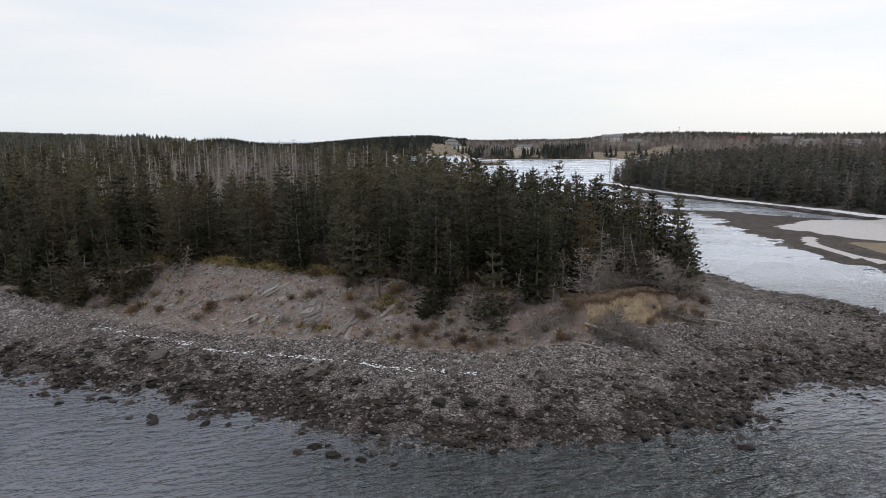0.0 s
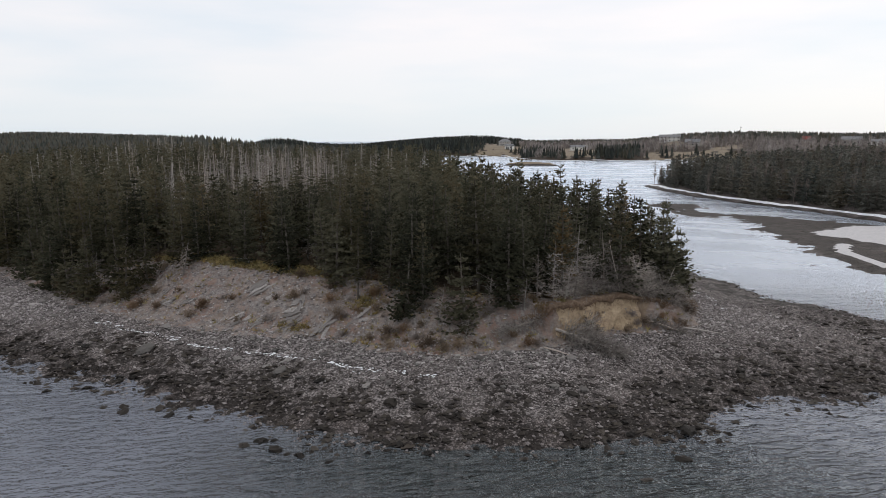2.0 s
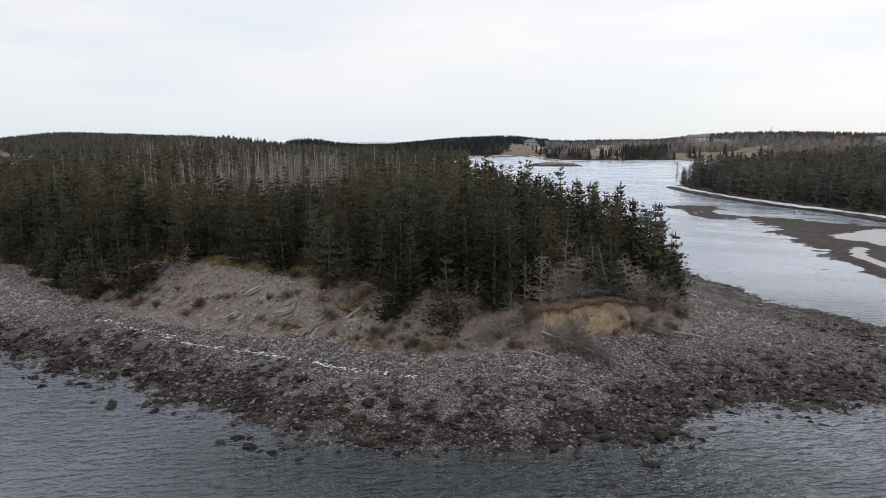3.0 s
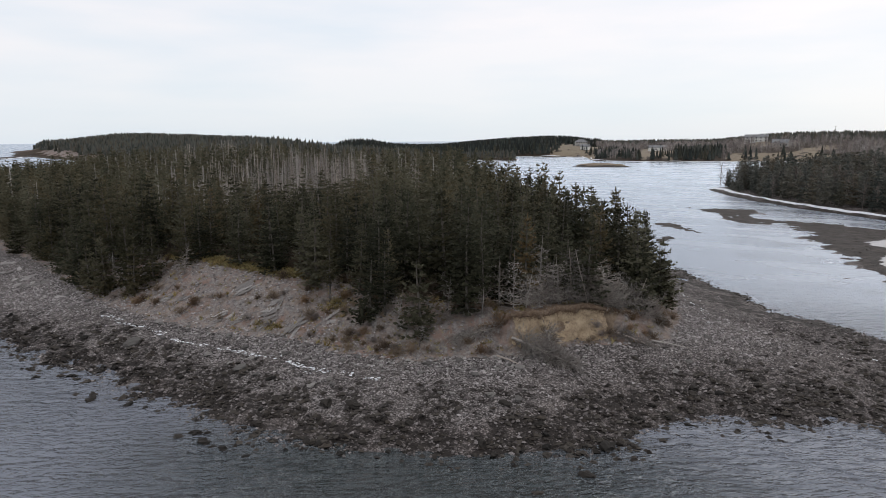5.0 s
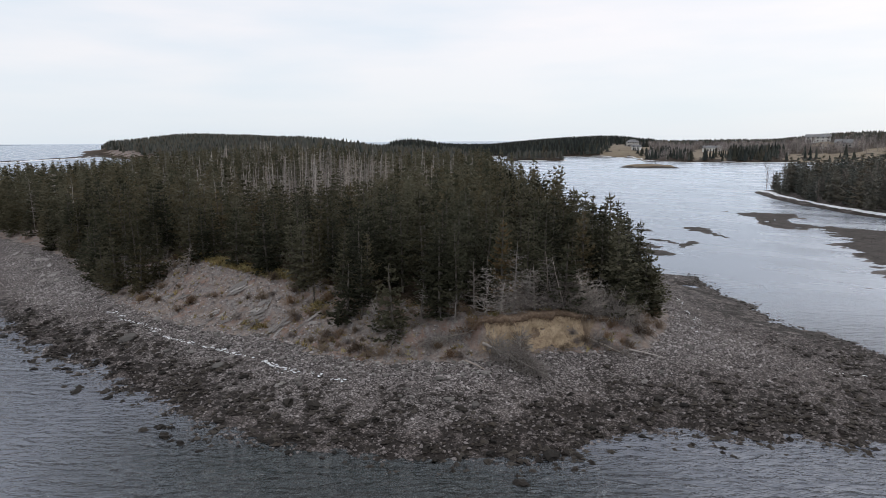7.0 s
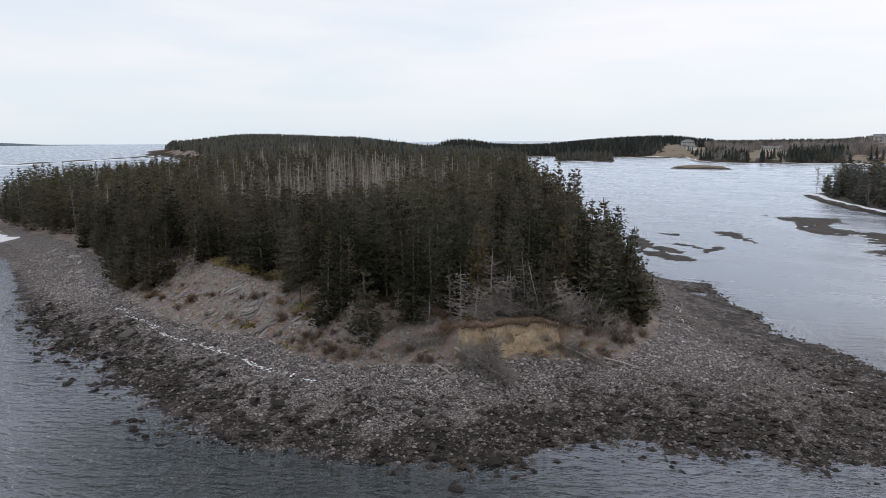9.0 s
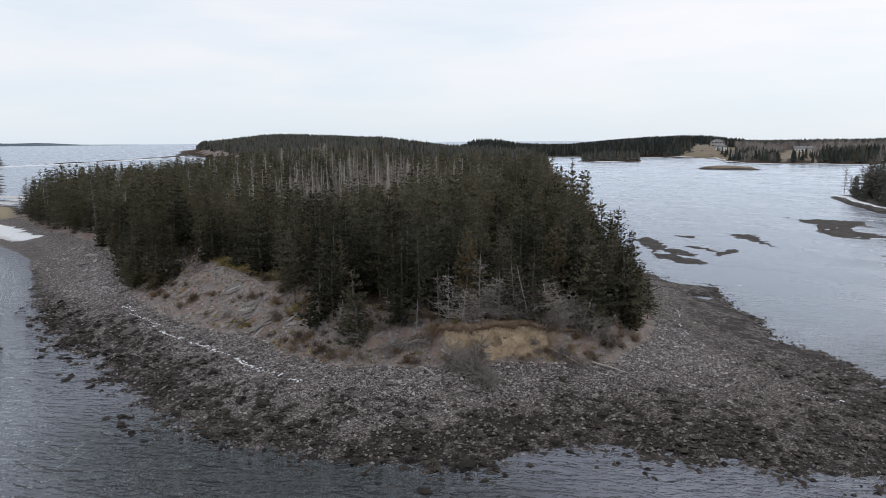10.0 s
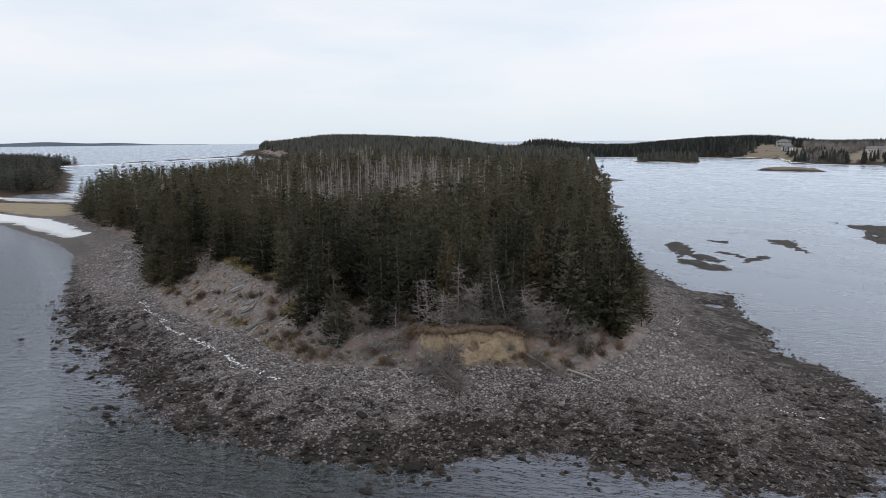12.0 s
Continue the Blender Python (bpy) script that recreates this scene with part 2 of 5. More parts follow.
def ground_material():
    """One ground: cobble beach, clay bluff, forest floor, mud flats, dry marsh grass and snow, by where each lies."""
    n = Nodes("shore_ground")
    p = n.coords()
    rag = n.noise(p, 0.45, 5.0, 0.62)
    fine = n.noise(p, 2.3, 4.0, 0.6)

    def zone(name, lo=0.42, hi=0.58):
        s = n.math("ADD", n.attr(name), n.math("MULTIPLY", n.math("SUBTRACT", rag, 0.5), 0.55))
        s = n.math("ADD", s, n.math("MULTIPLY", n.math("SUBTRACT", fine, 0.5), 0.30))
        return n.ramp(s, (lo, 0.0), (hi, 1.0))

    cells = n.voronoi(p, 7.5)
    big = n.voronoi(p, 2.1)
    stone = n.ramp(n.math("ADD", n.math("MULTIPLY", cells.outputs["Color"], 0.6), n.math("MULTIPLY", big.outputs["Color"], 0.4)),
                   (0.2, (0.107, 0.095, 0.091)), (0.5, (0.248, 0.224, 0.217)), (0.8, (0.43, 0.397, 0.384)))
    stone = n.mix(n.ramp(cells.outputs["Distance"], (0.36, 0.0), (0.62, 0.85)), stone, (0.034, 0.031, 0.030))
    stone = n.mix(n.ramp(n.noise(p, 0.17, 3.0), (0.45, 0.0), (0.70, 0.3)), stone, (0.19, 0.165, 0.15))
    floor = n.ramp(fine, (0.3, (0.035, 0.026, 0.018)), (0.7, (0.085, 0.062, 0.042)))
    clay = n.ramp(n.noise(n.coords((1, 1, 2.5)), 0.9, 5.0, 0.65), (0.3, (0.13, 0.104, 0.088)), (0.52, (0.26, 0.212, 0.182)), (0.75, (0.40, 0.34, 0.30)))
    clay = n.mix(n.ramp(n.noise(p, 0.35, 3.0), (0.46, 0.0), (0.66, 0.75)), clay, (0.265, 0.168, 0.135))
    clay = n.mix(n.ramp(n.noise(n.coords((1.6, 1.6, 0.5)), 0.8, 6.0, 0.7), (0.44, 0.0), (0.58, 0.9)), clay, n.ramp(n.noise(p, 4.0, 5.0, 0.75), (0.35, (0.115, 0.105, 0.10)), (0.68, (0.40, 0.375, 0.36))))
    sand = n.ramp(n.noise(n.coords((1, 1, 0.4)), 1.7, 5.0, 0.7), (0.3, (0.14, 0.10, 0.075)), (0.5, (0.24, 0.18, 0.128)), (0.7, (0.34, 0.27, 0.20)))
    grass = n.ramp(fine, (0.3, (0.08, 0.062, 0.032)), (0.7, (0.215, 0.17, 0.088)))
    weed = n.ramp(n.noise(p, 5.0, 4.0, 0.7), (0.35, (0.014, 0.012, 0.011)), (0.7, (0.062, 0.054, 0.048)))
    clump = n.math("ADD", n.math("MULTIPLY", n.math("SUBTRACT", n.noise(p, 1.2, 5.0, 0.72), 0.5), 2.6), n.attr("weed"))
    weedy = n.ramp(clump, (0.46, 0.0), (0.62, 0.94))
    mud = n.ramp(n.noise(p, 0.5, 7.0, 0.72), (0.32, (0.024, 0.021, 0.019)), (0.52, (0.056, 0.048, 0.043)), (0.7, (0.12, 0.106, 0.096)))
    field = n.ramp(n.noise(p, 0.09, 7.0, 0.7), (0.35, (0.20, 0.165, 0.115)), (0.5, (0.31, 0.262, 0.19)), (0.65, (0.27, 0.232, 0.145)))
    snow = n.ramp(fine, (0.3, (0.66, 0.69, 0.72)), (0.6, (0.84, 0.86, 0.88)))
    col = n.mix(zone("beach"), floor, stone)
    col = n.mix(zone("bluff"), col, clay)
    col = n.mix(zone("sandy"), col, sand)
    col = n.mix(zone("grassy"), col, grass)
    col = n.mix(zone("mud"), col, mud)
    col = n.mix(zone("field"), col, field)
    col = n.mix(weedy, col, weed)
    col = n.mix(zone("snow"), col, snow)
    wet = zone("wet", 0.3, 0.8)
    col = n.mix(n.math("MULTIPLY", wet, 0.62), col, n.mix(1.0, col, (0.48, 0.435, 0.42), "MULTIPLY"))
    nor = n.bump(cells.outputs["Distance"], n.math("MULTIPLY", n.attr("beach"), -0.8), 0.12)
    nor = n.bump(n.noise(p, 1.6, 7.0, 0.75), 0.85, 0.30, nor)
    return n.done(col, n.math("SUBTRACT", 0.97, n.math("MULTIPLY", wet, 0.3)), nor, 0.15)


GROUND = ground_material()


def clay_material():
    n = Nodes("bare_tan_clay")
    p = n.coords()
    col = n.ramp(n.noise(p, 1.6, 6.0, 0.65), (0.3, (0.25, 0.18, 0.125)), (0.5, (0.42, 0.325, 0.22)), (0.7, (0.53, 0.42, 0.29)))
    col = n.mix(n.ramp(n.noise(p, 7.0, 4.0, 0.7), (0.52, 0.0), (0.7, 0.7)), col, (0.15, 0.105, 0.075))
    return n.done(col, 0.95, n.bump(n.noise(p, 4.0, 6.0, 0.7), 0.8, 0.15), 0.1)


def peat_material():
    n = Nodes("torn_turf")
    p = n.coords()
    col = n.ramp(n.noise(p, 3.0, 6.0, 0.7), (0.3, (0.085, 0.06, 0.044)), (0.5, (0.20, 0.145, 0.108)), (0.7, (0.32, 0.25, 0.185)))
    return n.done(col, 0.97, n.bump(n.noise(p, 6.0, 6.0, 0.75), 1.0, 0.15), 0.1)


CLAY, PEAT = clay_material(), peat_material()

# ---- the plan, in metres ----
SHORE = [(-98, 84), (-81, 77.6), (-65.5, 67.6), (-50, 57.6), (-37.7, 51), (-29, 46.3), (-20, 43.3), (-14.5, 40.9), (-10, 39.2),
         (-5, 37.4), (0, 36.6), (6, 36.3), (11, 36.8), (16, 38.3), (19.5, 40.3), (21.5, 43.2), (24.7, 45), (29.5, 45.2), (33.5, 46.2),
         (38, 46.5), (44, 49), (47.5, 56), (46.2, 64), (43.3, 70.5), (41.3, 73.3), (38, 75.5), (37, 79), (36.5, 84), (34, 87.5),
         (33, 93), (31, 99.5), (25.5, 101), (21.7, 105), (13.7, 119)]
SHORE += [(5, 136), (-3, 158), (-10, 183), (-15, 196), (-9.5, 204), (-12, 209), (-23, 218), (-33, 265), (-46, 318), (-41, 332), (-56, 346), (-70, 387), (-140, 600), (-260, 800),
          (-600, 1150), (-1000, 1250), (-1085, 1090), (-690, 715), (-430, 520), (-270, 330), (-195, 230), (-168, 165), (-142, 116)]
SHORE += [(-180, 139), (-216, 133), (-240, 150), (-234, 165), (-256, 180), (-420, 280), (-541, 322), (-540, 366), (-640, 380),
          (-1200, 300), (-1200, 0), (-230, 82), (-170, 96), (-141, 95)]
FOOT = [(-133, 109), (-106, 97), (-79, 88), (-61, 78.5), (-44, 66), (-37, 61), (-30, 57), (-23.6, 54), (-18, 52.8), (-13.5, 51.5),
        (-8, 51), (-5.8, 50.3), (-1, 48.2), (3, 47.6), (7, 48.7), (10, 49.6), (13.5, 50.8), (16.5, 53.6), (21, 55.5), (25, 57.5),
        (26.5, 63), (26.7, 69), (25, 80), (20, 95), (15, 108), (9.5, 124), (0.5, 149), (-8, 172), (-18, 196), (-19.5, 214), (-33, 250), (-37, 284)]
FOOT += [(-77, 385), (-148, 600), (-265, 790), (-600, 1130), (-990, 1230), (-1070, 1095), (-700, 740), (-420, 530), (-262, 335),
         (-188, 232), (-162, 165), (-143, 119)]
LEFT_WOOD = [(-1150, 40), (-420, 130), (-262, 140), (-250, 150), (-237, 163), (-258, 176), (-420, 272), (-538, 324), (-544, 362),
             (-640, 372), (-1150, 290)]
RIGHT_LAND = [(60.5, 257), (63, 250), (63.5, 234), (68.5, 210), (74.5, 191), (81.5, 176), (87.5, 158), (93.5, 143), (108, 117), (135, 85),
              (170, 40), (400, -60), (900, 0), (900, 500), (500, 420), (260, 420), (120, 330), (78, 285)]
FLAT = [(46.3, 188.5), (51.9, 190.5), (61, 186), (60, 179), (57, 171), (58.5, 167), (66, 163), (72.5, 158), (80, 151.5), (88, 143), (105, 118),
        (135, 84), (160, 45), (100, 50), (70, 66), (58.3, 90), (57.5, 97), (58.6, 108), (58.5, 113), (59, 123), (60, 135), (61.5, 146), (59.5, 155),
        (51.6, 159), (50, 168), (48, 179)]
ICE = [(67.7, 131), (81, 142), (97, 141), (115, 112), (77.5, 112), (72.8, 117), (68.6, 125)]
FLAT_MARSH = [(69, 110), (68, 98), (70, 86), (90, 72), (88, 106)]
FAR_LAND = [(-260, 770), (-166, 700), (-97, 715), (-47, 712), (-20, 700), (12, 689), (20, 640), (22, 600), (26, 578), (61, 556),
            (85, 560), (105, 558), (150, 566), (215, 500), (330, 435), (900, 420), (2600, 300), (2600, 2600), (-400, 2600),
            (-900, 1500), (-380, 1000)]
GRASS_ISLET = [(6, 457), (20, 452), (47.5, 449), (44, 462), (25, 470), (10, 466)]
WOOD_ISLET = [(-100, 583), (-70, 578), (-42, 583), (-45, 610), (-75, 625), (-98, 610)]
MARSH = [(-230, 122), (-180, 136), (-140, 114), (-133, 107), (-150, 107), (-175, 110), (-230, 104)]
BEACH_SNOW = [(-240, 98), (-170, 107), (-149, 105), (-130, 102), (-96, 90), (-101, 87), (-141, 97), (-170, 98), (-240, 88)]
LAGOON_ICE = [[(-245, 137), (-216, 133.5), (-185, 141), (-190, 146), (-222, 143)], [(-226, 160), (-205, 150), (-172, 160), (-176, 172), (-215, 172)]]
BARS = [[(15.4, 139), (16.5, 143), (19, 139), (21.8, 132), (20.5, 126), (19, 128), (16.5, 134)],
        [(20.5, 128.5), (23.5, 130), (26, 127), (28, 125), (27, 122.5), (24, 124)],
        [(19.7, 125), (24, 123), (29, 119), (29.5, 115.2), (25.5, 116), (21.5, 119.5)],
        [(25.1, 134.5), (28.6, 133), (30.8, 129), (27, 132)],
        [(30.3, 124.6), (30.8, 129), (33.6, 134), (34.5, 131), (32.5, 127)],
        [(32.9, 153.6), (36.9, 155.6), (40.8, 137.8), (38, 143), (36.3, 145.8), (34, 148)],
        [(21.5, 148), (25, 148), (26.5, 145), (23.5, 146)]]
SPIT = [(-541, 320), (-545, 400), (-620, 600), (-695, 714)]
SNOW_BANK = [(65.6, 115), (62.8, 110), (61.5, 103), (61.7, 97), (66, 82), (72, 70)]
LOW_WOOD = [(-9, 66), (-13, 112), (-30, 98), (-44, 100), (-40, 88), (-30, 70), (-24, 66)]
DEAD = [(-18, 118), (-22, 104), (-30, 97), (-40, 97), (-62, 108), (-95, 135), (-130, 180), (-125, 215), (-80, 215), (-60, 185), (-42, 152), (-28, 130)]


def inside(poly, x, y):
    """Signed distance to a closed outline, positive inside."""
    p = np.array(poly, float)
    q = np.roll(p, -1, 0)
    best = np.full(x.shape, 1e18)
    odd = np.zeros(x.shape, bool)
    for (ax, ay), (bx, by) in zip(p, q):
        dx, dy = bx - ax, by - ay
        k = np.clip(((x - ax) * dx + (y - ay) * dy) / (dx * dx + dy * dy), 0, 1)
        best = np.minimum(best, (x - ax - k * dx) ** 2 + (y - ay - k * dy) ** 2)
        if dy:
            odd ^= ((ay > y) != (by > y)) & (x < dx * (y - ay) / dy + ax)
    return np.where(odd, 1, -1) * np.sqrt(best)


def along(line, x, y):
    """Distance to an open line."""
    best = np.full(x.shape, 1e18)
    for (ax, ay), (bx, by) in zip(line, line[1:]):
        dx, dy = bx - ax, by - ay
        k = np.clip(((x - ax) * dx + (y - ay) * dy) / (dx * dx + dy * dy), 0, 1)
        best = np.minimum(best, (x - ax - k * dx) ** 2 + (y - ay - k * dy) ** 2)
    return np.sqrt(best)


def smooth(a, b, v):
    k = np.clip((v - a) / (b - a), 0, 1)
    return k * k * (3 - 2 * k)


def lumps(x, y, size, seed=0.0):
    """Cheap smooth unevenness between about -1 and 1."""
    u, v = x / size, y / size
    s = np.sin(u * 1.7 + 2.1 * np.sin(v * 1.3 + seed) + seed) * np.cos(v * 1.9 + 1.7 * np.sin(u * 1.1 + seed * 2.0))
    s += 0.5 * np.sin(u * 4.1 + 1.9 * np.sin(v * 3.3 - seed)) * np.cos(v * 3.7 + 2.3 * np.sin(u * 2.9 + seed))
    return s / 1.5


CREST_X = [-1000, -876, -781, -696, -500, -346, -120, -60, -40, -25, -12, 0, 8, 14, 18, 24, 28]
CREST_H = [4.0, 5.5, 9.6, 12.5, 6.0, 4.4, 3.0, 3.6, 4.6, 6.4, 6.1, 5.4, 5.0, 4.9, 4.8, 3.6, 2.8]
CREST_W = [9.0, 8.5, 8.2, 8.0, 7.0, 6.0, 4.0, 4.0, 6.5, 9.0, 7.5, 6.2, 4.2, 3.0, 2.6, 2.4, 2.5]


def shore_cover(x, y, fa):
    """What grows on the far side of the bay: 0 open field, 1 spruce, 2 bare wood."""
    q = x * 890 / np.maximum(y, 400) + 9 * lumps(x, y, 26.0, 1.0)
    d = fa + 14 * lumps(x, y, 22.0, 3.0)
    tuft = lumps(x, y, 11.0, 6.0)
    kind = np.where(d > np.where(q > 246, 100, 125), 1, 2)
    kind = np.where(q < -22, 1, kind)
    kind = np.where((q >= -22) & (q < 38) & (d < 105), np.where(tuft > 0.55, 1, 0), kind)
    kind = np.where((q >= 38) & (q < 88) & (d < 34) & (tuft > -0.1), 1, kind)
    kind = np.where((q >= 88) & (q < 138), np.where(d < 28, np.where(tuft > -0.35, 1, 0), np.where(d < 84, np.where(tuft > 0.6, 2, 0), kind)), kind)
    kind = np.where((q >= 138) & (q < 196) & (d < 62), 1, kind)
    kind = np.where((q >= 205) & (q < 330) & (d < 32), np.where(tuft > 0.5, 1, 0), kind)
    kind = np.where((q >= 224) & (q < 242) & (d > 70) & (d < 165), 0, kind)
    return np.where((q >= 240) & (q < 330) & (d >= 36) & (d < 90) & (lumps(x, y, 30.0, 9.0) > 0.3), 0, kind)


def lie(x, y):
    """Ground height and the cover at each place."""
    x, y = np.asarray(x, float), np.asarray(y, float)
    s = inside(SHORE, x, y) + 0.7 * lumps(x, y, 2.3, 1.0) + 0.35 * lumps(x, y, 0.9, 5.0)
    frill = np.maximum(smooth(-50, -38, x) * smooth(-4, -16, x), 0.7 * smooth(20, 26, x)) * (y < 66) * np.exp(-((s - 0.4) / 2.6) ** 2)
    s = s + frill * (2.3 * lumps(x, y, 1.5, 11.0) + 1.1 * lumps(x, y, 0.75, 4.0) - 0.5)
    f = inside(FOOT, x, y) + 0.55 * lumps(x, y, 1.8, 3.0)
    c = {}
    # sea bed, then the beach between waterline and foot
    z = np.maximum(-0.055 * -s, -3.5) + 0.05 * lumps(x, y, 0.8, 2.0)
    near = np.where(s > 0, np.clip(s / np.maximum(s - f, 0.1), 0, 1), 0)
    z = np.where((s > 0) & (f <= 0), np.minimum(1.8 * near, 0.22 * s) + 0.06 * lumps(x, y, 0.7, 2.0) + 0.08 * lumps(x, y, 3.0, 7.0), z)
    side = (y > 66) & (x > 0)
    h = np.where(side, 2.7, np.interp(x, CREST_X, CREST_H))
    w = np.where(side, 2.6, np.interp(x, CREST_X, CREST_W))
    back = np.maximum(f - w, 0)
    up = np.clip(f / w, 0, 1)
    cut = smooth(10.2, 11.8, x) * smooth(22.0, 20.2, x) * (y < 62)
    up = up * (1 - cut) + (0.25 * np.clip(f / 1.2, 0, 1) + 0.75 * np.clip((f - 1.3) / 0.8, 0, 1)) * cut
    bank = 1.8 + (h - 1.8) * (0.35 * up + 0.65 * smooth(0.0, 1.0, up)) + 0.22 * lumps(x, y, 1.5, 9.0) * np.sin(np.pi * up)
    wood_z = bank + 10.2 * smooth(0, 125, back) + 2.5 * smooth(200, 600, back) + 0.35 * lumps(x, y, 6.0, 4.0) * smooth(0, 8, back) - 5.0 * smooth(400, 480, y) * smooth(-400, -250, x) * smooth(0, 30, back)
    z = np.where(f > 0, wood_z, z)
    for ex, ey, ra, rb in ((29.7, 91.5, 1.5, 1.4), (27.0, 99.7, 1.4, 1.4)):
        z = z - 0.9 * np.exp(-((x - ex) / ra) ** 2 - ((y - ey) / rb) ** 2) * (f < 0)
    # scoops where the clay has slid
    face = np.clip(1.15 - np.abs(f - 1.55) / 1.25, 0, 1) * smooth(10.6, 11.6, x) * smooth(21.4, 20.0, x) * (y < 60)
    c["sandy"] = face * (0.66 + 0.5 * lumps(x, y, 1.5, 12.0) + 0.5 * np.exp(-((x - 16) / 2.4) ** 2))
    c["beach"] = ((f <= 0) & (x > -170) & (y < 400)) * 1.0
    c["bluff"] = np.where((f > 0), np.clip(1.25 - 0.55 * f / w, 0, 1) * (f < w + 0.4), 0)
    c["grassy"] = 1.25 * np.clip(1 - np.abs(f - w - 0.1) / 1.5, 0, 1) * ((x > -31) & (x < -8)) + 0.75 * np.clip(
        1 - np.hypot((x + 4.5) / 2.2, (y - 54.2) / 1.5), 0, 1) + 0.8 * np.clip(1 - np.hypot((x + 11) / 2.6, (y - 52.6) / 1.0), 0, 1)
    band = np.interp(x, [-60, -42, -30, -10, 12, 22, 30, 45], [0.8, 2.2, 5.5, 6.0, 6.0, 6.5, 7.5, 8.0])
    patch = 0.5 + np.interp(x, [8, 22], [0.42, 0.18]) * lumps(x, y, 2.6, 6.0)
    patch = np.clip(patch + 0.42 * lumps(x, y, 0.9, 8.0), 0, 1)
    c["weed"] = np.clip(1.2 - 0.75 * np.maximum(s, 0) / (1.35 * band), 0, 1) * (0.16 + 0.95 * patch) * (s > -7) * (f < 0) * (y < 110) * (x > -70)
    c["wet"] = smooth(1.0, 0.1, s / np.interp(x, [-50, 10, 24, 34], [6, 6, 13, 24])) * (f < 0)
    c["snow"] = np.zeros_like(x)
    c["mud"] = np.zeros_like(x)
    c["field"] = np.zeros_like(x)
    # tombolo and marsh to the left, with its own woods
    lw = inside(LEFT_WOOD, x, y)
    z = np.where((lw > 0) & (f < 0), 1.2 + 5 * smooth(0, 120, lw), z)
    m = inside(MARSH, x, y)
    c["field"] = np.maximum(c["field"], smooth(-3, 3, m))
    sn = inside(BEACH_SNOW, x, y) + 1.2 * lumps(x, y, 3.0, 2.0)
    c["snow"] = np.maximum(c["snow"], smooth(-1.5, 1.5, sn))
    for ice in LAGOON_ICE:
        k = smooth(-3, 3, inside(ice, x, y) + 2.5 * lumps(x, y, 7.0, 3.0))
        c["snow"], z = np.maximum(c["snow"], k), np.where(k > 0.3, np.maximum(z, 0.12), z)
    sp = along(SPIT, x, y)
    z = np.maximum(z, 1.6 - 0.16 * sp)
    c["mud"] = np.maximum(c["mud"], (sp < 12) * 0.9)
    # tide flats and bars across the channel
    fl = inside(FLAT, x, y) + 1.6 * lumps(x, y, 5.0, 8.0)
    z = np.where(fl > -6, np.maximum(z, np.minimum(0.02 * fl, 0.12) + 0.065 * lumps(x, y, 7.0, 1.0) + 0.05 * lumps(x, y, 2.2, 3.0)), z)
    c["mud"] = np.maximum(c["mud"], smooth(-2, 1, fl))
    c["wet"] = np.maximum(c["wet"], smooth(-2, 1, fl) * 0.75)
    ic = smooth(-2, 2, inside(ICE, x, y) + 1.5 * lumps(x, y, 4.0, 2.0))
    c["snow"], z = np.maximum(c["snow"], ic), np.where(ic > 0.3, np.maximum(z, 0.16), z)
    fm = inside(FLAT_MARSH, x, y)
    c["field"], z = np.maximum(c["field"], smooth(-2, 2, fm)), np.where(fm > -3, np.maximum(z, 0.3 + 0.05 * fm), z)
    sb = along(SNOW_BANK, x, y)
    c["snow"], z = np.maximum(c["snow"], (sb < 1.1) * 1.0), np.where(sb < 3, np.maximum(z, 0.45 - 0.12 * sb), z)
    for bar in BARS:
        b = inside(bar, x, y) + 1.0 * lumps(x, y, 1.7, 2.0) + 0.8 * lumps(x, y, 0.8, 4.0)
        z = np.where(b > -3, np.maximum(z, np.minimum(0.07 * b, 0.14)), z)
        c["mud"] = np.maximum(c["mud"], smooth(-1.5, 0, b))
    # wooded land over the channel, with snow on its beach
    r = inside(RIGHT_LAND, x, y) + 1.0 * lumps(x, y, 9.0, 3.0)
    z = np.where(r > -4, np.maximum(z, np.minimum(0.22 * r, 1.4) + 8.0 * smooth(6, 110, r) + 9.0 * smooth(110, 330, r)), z)
    c["mud"] = np.maximum(c["mud"], (r > -4) & (r <= 1.6))
    # far shore of the bay and its islets
    fa = inside(FAR_LAND, x, y) + 4 * lumps(x, y, 30.0, 2.0)
    bearing = x * 890 / np.maximum(y, 400)
    high = np.interp(bearing, [-260, -189, -152, -113, -77, -42, -12, 22, 67, 99, 136, 170, 203, 235, 273, 329, 450],
                     [0.5, 0.5, 4, 8, 10.5, 12, 11.8, 8, 7, 8, 8, 8.5, 11.5, 14.5, 16, 16.5, 14])
    hill = high * (0.15 * smooth(-6, 20, fa) + 0.85 * np.clip(fa / 115, 0, 1)) + 1.2 * lumps(x, y, 120.0, 5.0) * smooth(60, 220, fa)
    hill += 11 * np.exp(-(((x + 335) / 46) ** 2 + ((y - 985) / 90) ** 2)) + 4 * np.exp(-(((x - 8) / 36) ** 2 + ((y - 748) / 40) ** 2))
    z = np.where(fa > -6, np.maximum(z, np.minimum(0.12 * fa, 0.8) + np.where(fa > 0, hill, 0)), z)
    c["field"] = np.maximum(c["field"], (fa > -2) * 1.0 * (shore_cover(x, y, fa) == 0))
    gi = inside(GRASS_ISLET, x, y)
    z = np.where(gi > -5, np.maximum(z, 2.6 * smooth(-1, 8, gi) - 0.2), z)
    c["field"] = np.maximum(c["field"], smooth(1, 4, gi) * 0.8)
    c["mud"] = np.maximum(c["mud"], smooth(-3, 0, gi))
    wi = inside(WOOD_ISLET, x, y)
    z = np.where(wi > -5, np.maximum(z, 2.4 * smooth(-1, 8, wi) - 0.2), z)
